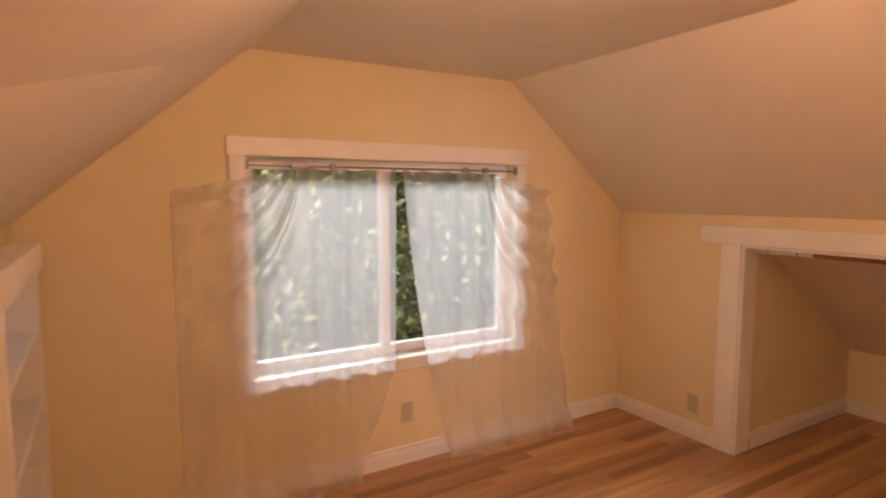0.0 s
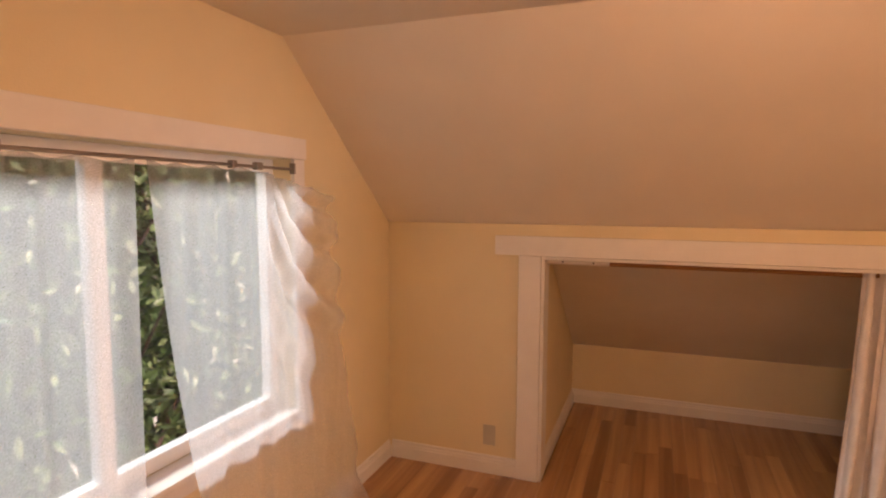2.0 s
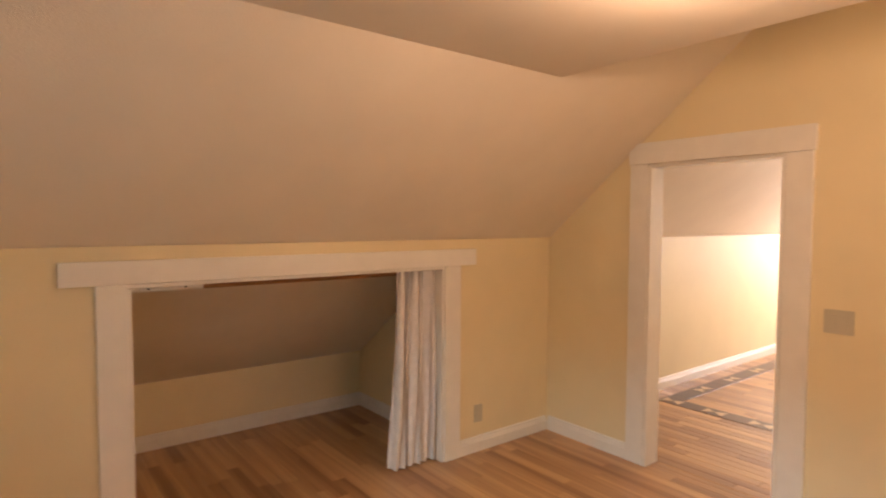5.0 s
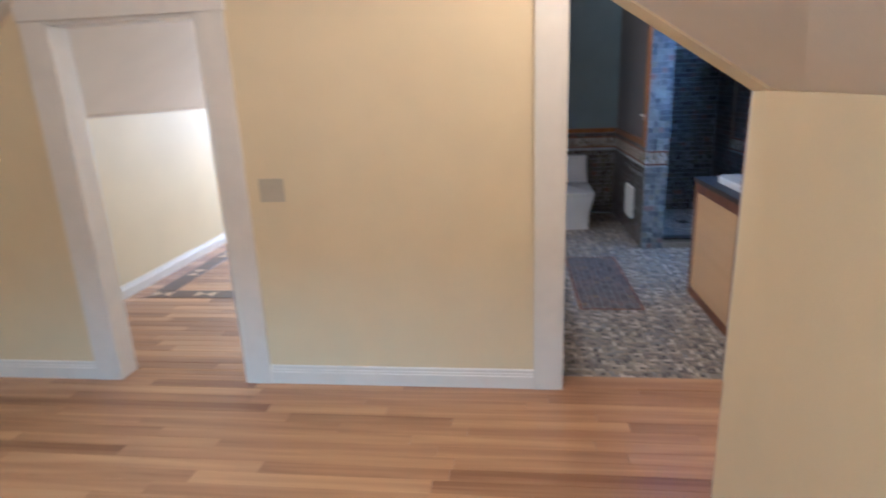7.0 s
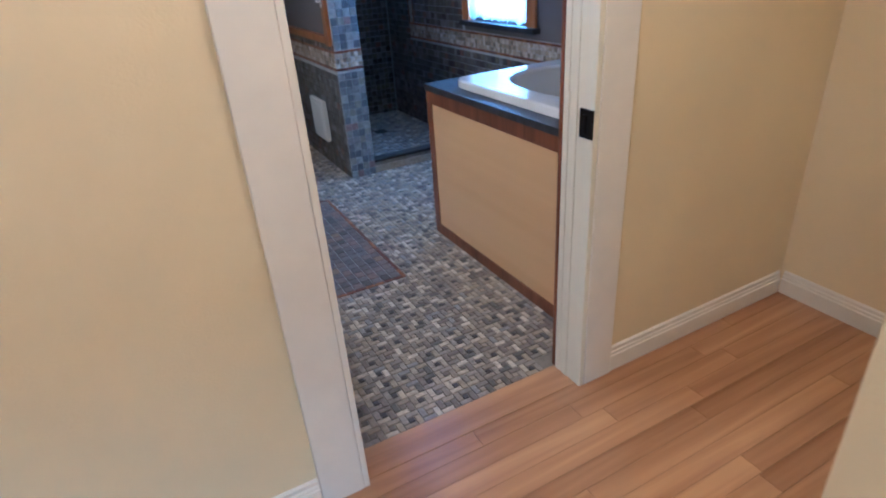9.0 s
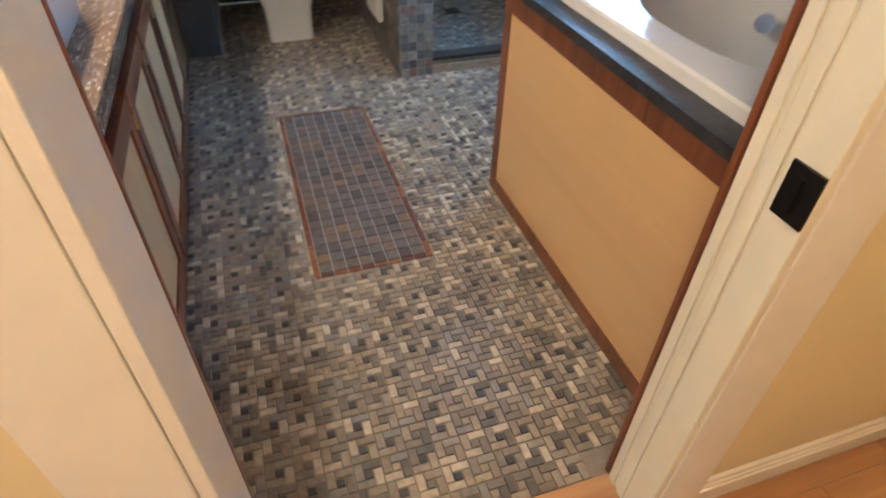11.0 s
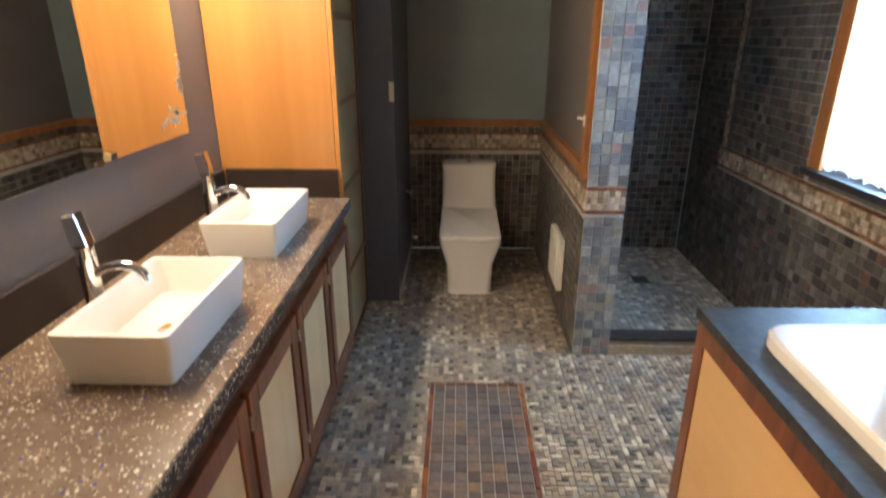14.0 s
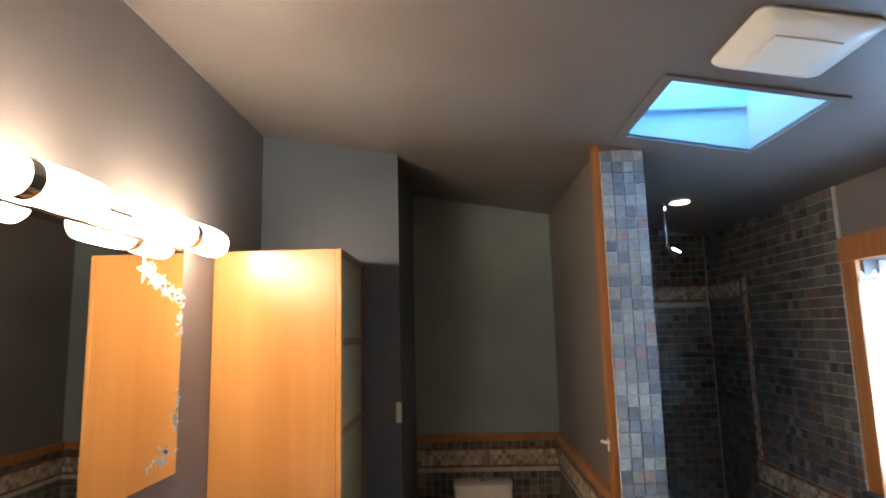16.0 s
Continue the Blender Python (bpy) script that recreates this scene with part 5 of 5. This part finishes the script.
bricks_near, centres_near, bricks, centres = [], [], [], []
g = 0.0014
for i in range(int((BE - BW) / MOD) + 1):
    for j in range(int((THR - 0.001 - BS) / MOD) + 1):
        x, y = BW + i * MOD, THR - 0.001 - (j + 1) * MOD
        cx, cy = x + MOD / 2, y + MOD / 2
        if cx > 0.90 or cy < BS:
            continue
        if (cx < TX - 0.02 and cy > TY) or (cx > 0.39 and cy < -1.4) or (cy > BN - 0.06 and not BX0 + 0.05 < cx < BX1 - 0.05) or (PX0 < cx < PX1 and cy < PY) or (cx < PX0 and cy < -3.20):
            continue
        near = cy > -1.06 and -0.86 < cx < 0.3
        four = [(x, x + 2 * U, y, y + U), (x + 2 * U, x + MOD, y, y + 2 * U), (x + U, x + MOD, y + 2 * U, y + MOD), (x, x + U, y + U, y + MOD)]
        mid = (x + U, x + 2 * U, y + U, y + 2 * U)
        four = outside_inlay(four)
        cut = [(a + g, b - g, c + g, d - g) for a, b, c, d in four]
        cm = (mid[0] + g, mid[1] - g, mid[2] + g, mid[3] - g)
        (bricks_near if near else bricks).extend(cut)
        if outside_inlay([mid]) == [mid]:
            (centres_near if near else centres).append(cm)
m = Matrix.Translation((0, 0, -0.006))
tile_field("mosaic_field", bricks, m, FLOOR_TILE, bath_floor, "tumbled stone mosaic bricks in tan and grey")
tile_field("mosaic_centres", centres, m, FLOOR_DARK, bath_floor, "dark stone centre squares")
single_tiles("mosaic_brick", bricks_near[:300], m, FLOOR_TILE, bath_floor)
single_tiles("mosaic_square", centres_near, m, FLOOR_DARK, bath_floor)
if bricks_near[300:]:
    tile_field("mosaic_bricks", bricks_near[300:], m, FLOOR_TILE, bath_floor, "tumbled stone mosaic bricks")
inset = 0.022
TW, TL = (IX1 - IX0 - 2 * inset) / 8, (IY1 - IY0 - 2 * inset) / 23
part("inlay_grout", one(IX0, IX1, IY0, IY1, -0.0058, -0.0035, 0), PALEGROUT, bath_floor, "pale grout")
single_tiles("inlay_tile", [(IX0 + inset + i * TW + 0.0015, IX0 + inset + (i + 1) * TW - 0.0015, IY0 + inset + j * TL + 0.0015, IY0 + inset + (j + 1) * TL - 0.0015) for i in range(8) for j in range(23)], Matrix.Translation((0, 0, -0.0045)), INLAY_TILE, bath_floor, 0.005)
strips = []
for a, b in ((IX0, IX0 + inset), (IX1 - inset, IX1)):
    n = 13
    h = (IY1 - IY0) / n
    strips += [(a + 0.001, b - 0.001, IY0 + k * h + 0.001, IY0 + (k + 1) * h - 0.001) for k in range(n)]
n = 8
h = (IX1 - IX0 - 2 * inset) / n
for c, d in ((IY0, IY0 + inset), (IY1 - inset, IY1)):
    strips += [(IX0 + inset + k * h + 0.001, IX0 + inset + (k + 1) * h - 0.001, c + 0.001, d - 0.001) for k in range(n)]
single_tiles("border_strip", strips, Matrix.Translation((0, 0, -0.0045)), RED_TILE, bath_floor, 0.005)

# shower floor
sf = structure("floor_shower", boxes((BW + 0.001, PX0 - 0.001, BS + 0.001, -3.292, -0.006, 0.019)), GROUT, "stone mosaic shower floor", "floor")
tile_field("mosaic_field", grid_rects(BW + 0.02, PX0 - 0.002, BS + 0.02, -3.295, 0.036, 0.003), Matrix.Translation((0, 0, 0.019)), FLOOR_TILE, sf, "stone mosaic tiles")

# ---- wall tiles ----
STEP = 0.0495
B0, B1 = 0.757, 0.887
RIM = 0.018


def band(parent, m, u0, u1, v0, v1, vertical=False):
    """A tan mosaic border with thin rust edges along u, or along v when vertical."""
    if vertical:
        lines = [(u0, u0 + RIM, v0, v1), (u1 - RIM, u1, v0, v1)]
        mid = (u0 + RIM, u1 - RIM, v0, v1)
    else:
        lines = [(u0, u1, v0, v0 + RIM), (u0, u1, v1 - RIM, v1)]
        mid = (u0, u1, v0 + RIM, v1 - RIM)
    strips = []
    for a, b, c, d in lines:
        long = (d - c) if vertical else (b - a)
        n = max(1, round(long / 0.05))
        for k in range(n):
            if vertical:
                strips.append((a + 0.001, b - 0.001, c + long * k / n + 0.001, c + long * (k + 1) / n - 0.001))
            else:
                strips.append((a + long * k / n + 0.001, a + long * (k + 1) / n - 0.001, c + 0.001, d - 0.001))
    tile_field("rust_strips", strips, m, RED_TILE, parent, "thin rust border strips", 0.009)
    tile_field("band_tiles", grid_rects(*mid, 0.027, 0.0025, seed=3, jitter=0.002), m, BAND_TILE, parent, "tan stone mosaic band", 0.007)


def tiled_face(parent, origin, u, v, w, h, skip=None, bands=(), mat=SLATE_TILE, seed=1):
    m = basis(origin, u, v)
    tile_field("wall_tiles", grid_rects(0, w, 0, h, STEP, 0.0032, skip, seed), m, mat, parent, "slate mosaic wall tiles")
    for b in bands:
        band(parent, m, *b)


# west wall: shower part up to the ceiling, lower wainscot towards the tub
NY = -4.235


def west_skip(u, v):
    y = BN - u
    if y > -3.35:
        if v > B0:
            return True
        if v < TZ and y > TY - 0.01:
            return True
    if B0 - 0.012 < v < B1 + 0.012 and y > NY - 0.06:
        return True
    if abs(y - NY) < 0.062 and B0 < v < 1.94:
        return True
    if y < NY and 1.805 < v < 1.945:
        return True
    return v > bath_z(BW) - 0.012


bm = bmesh.new()
box(bm, BW + 0.0005, BW + 0.010, BS + 0.001, -3.34, 0, bath_z(BW) - 0.002)
box(bm, BW + 0.0005, BW + 0.010, -3.34, BN - 0.013, 0, B1 + 0.002)
wt = structure("wall_tiling_west", bm, PALEGROUT, "slate mosaic wall with tan border in the shower", "wall tile")
mw = (BW + 0.010, BN - 0.013, 0)
m = basis(mw, (0, -1, 0), (0, 0, 1), -1)
tile_field("wall_tiles", grid_rects(0, BN - 0.013 - BS - 0.02, 0, bath_z(BW) - 0.002, STEP, 0.0032, west_skip), m, SLATE_TILE, wt, "slate mosaic wall tiles")
uN = BN - 0.013 - NY
band(wt, m, 0.002, uN + 0.05, B0, B1)
band(wt, m, uN - 0.05, uN + 0.05, B1 + 0.001, 1.94, True)
band(wt, m, uN + 0.051, BN - 0.013 - BS - 0.02, 1.82, 1.94)

# back wall of the shower
bm = prism(bmesh.new(), [(BW + 0.011, 0), (PX0 + 0.01, 0), (PX0 + 0.01, bath_z(PX0) - 0.002), (BW + 0.011, bath_z(BW) - 0.002)], "y", BS + 0.0005, BS + 0.010)
bt = structure("wall_tiling_shower", bm, PALEGROUT, "slate mosaic shower end wall with tan border", "wall tile")
tiled_face(bt, (PX0 + 0.01, BS + 0.010, 0), (-1, 0, 0), (0, 0, 1), PX0 - BW - 0.01, bath_z(PX0), lambda u, v: 1.805 < v < 1.945 or v > bath_z(PX0 + 0.01 - u) - 0.022, [(0.0, PX0 - BW - 0.02, 1.82, 1.94)], seed=2)

# partition between shower and toilet: both sides, and the pillar end
bm = boxes((PX0, PX0 + 0.0115, BS + 0.011, PY - 0.012, 0, bath_z(PX0) - 0.004), (PX1 - 0.0115, PX1, BS + 0.001, PY - 0.012, 0, 0.925), (PX0, PX1, PY - 0.0115, PY, 0, bath_z(PX0) - 0.004))
pt = structure("wall_tiling_pillar", bm, PALEGROUT, "tiled pillar and partition sides in slate mosaic", "wall tile")
m = Matrix.Translation((PX1, BS + 0.01, 0)) @ Matrix(((0, 0, 1, 0), (1, 0, 0, 0), (0, 1, 0, 0), (0, 0, 0, 1)))
tile_field("wall_tiles", grid_rects(0.0, PY - BS - 0.012, 0, 0.925, STEP, 0.0032, lambda u, v: B0 - 0.012 < v < B1 + 0.012, 7), m, SLATE_TILE, pt, "slate mosaic wall tiles")
band(pt, m, 0.0, PY - BS - 0.012, B0, B1)
m = Matrix.Translation((PX0, PY - 0.012, 0)) @ Matrix(((0, 0, -1, 0), (-1, 0, 0, 0), (0, 1, 0, 0), (0, 0, 0, 1)))
tile_field("wall_tiles", grid_rects(0.0, PY - BS - 0.03, 0, bath_z(PX0) - 0.01, STEP, 0.0032, None, 8), m, SLATE_TILE, pt, "slate mosaic wall tiles")
m = Matrix.Translation((PX1, PY, 0)) @ Matrix(((-1, 0, 0, 0), (0, 0, 1, 0), (0, 1, 0, 0), (0, 0, 0, 1)))
single_tiles("pillar_tile", grid_rects(0.0, PX1 - PX0, 0, bath_z(PX0) - 0.006, STEP, 0.003, lambda u, v: B0 - 0.012 < v < B1 + 0.012, 5, 0), m, PILLAR_LIT_TILE, pt)
band(pt, m, 0.0, PX1 - PX0, B0, B1)

# behind the toilet
bm = boxes((PX1 + 0.001, 0.164, BS + 0.0005, BS + 0.008, 0, 0.925))
tt = structure("wall_tiling_toilet", bm, PALEGROUT, "slate mosaic wainscot behind the toilet", "wall tile")
m = Matrix.Translation((0.164, BS + 0.008, 0)) @ Matrix(((-1, 0, 0, 0), (0, 0, 1, 0), (0, 1, 0, 0), (0, 0, 0, 1)))
tile_field("wall_tiles", grid_rects(0.0, 0.164 - PX1 - 0.002, 0, 0.925, STEP, 0.0032, lambda u, v: B0 - 0.012 < v < B1 + 0.012, 9), m, SLATE_TILE, tt, "slate mosaic wall tiles")
band(tt, m, 0.0, 0.164 - PX1 - 0.002, B0, B1)
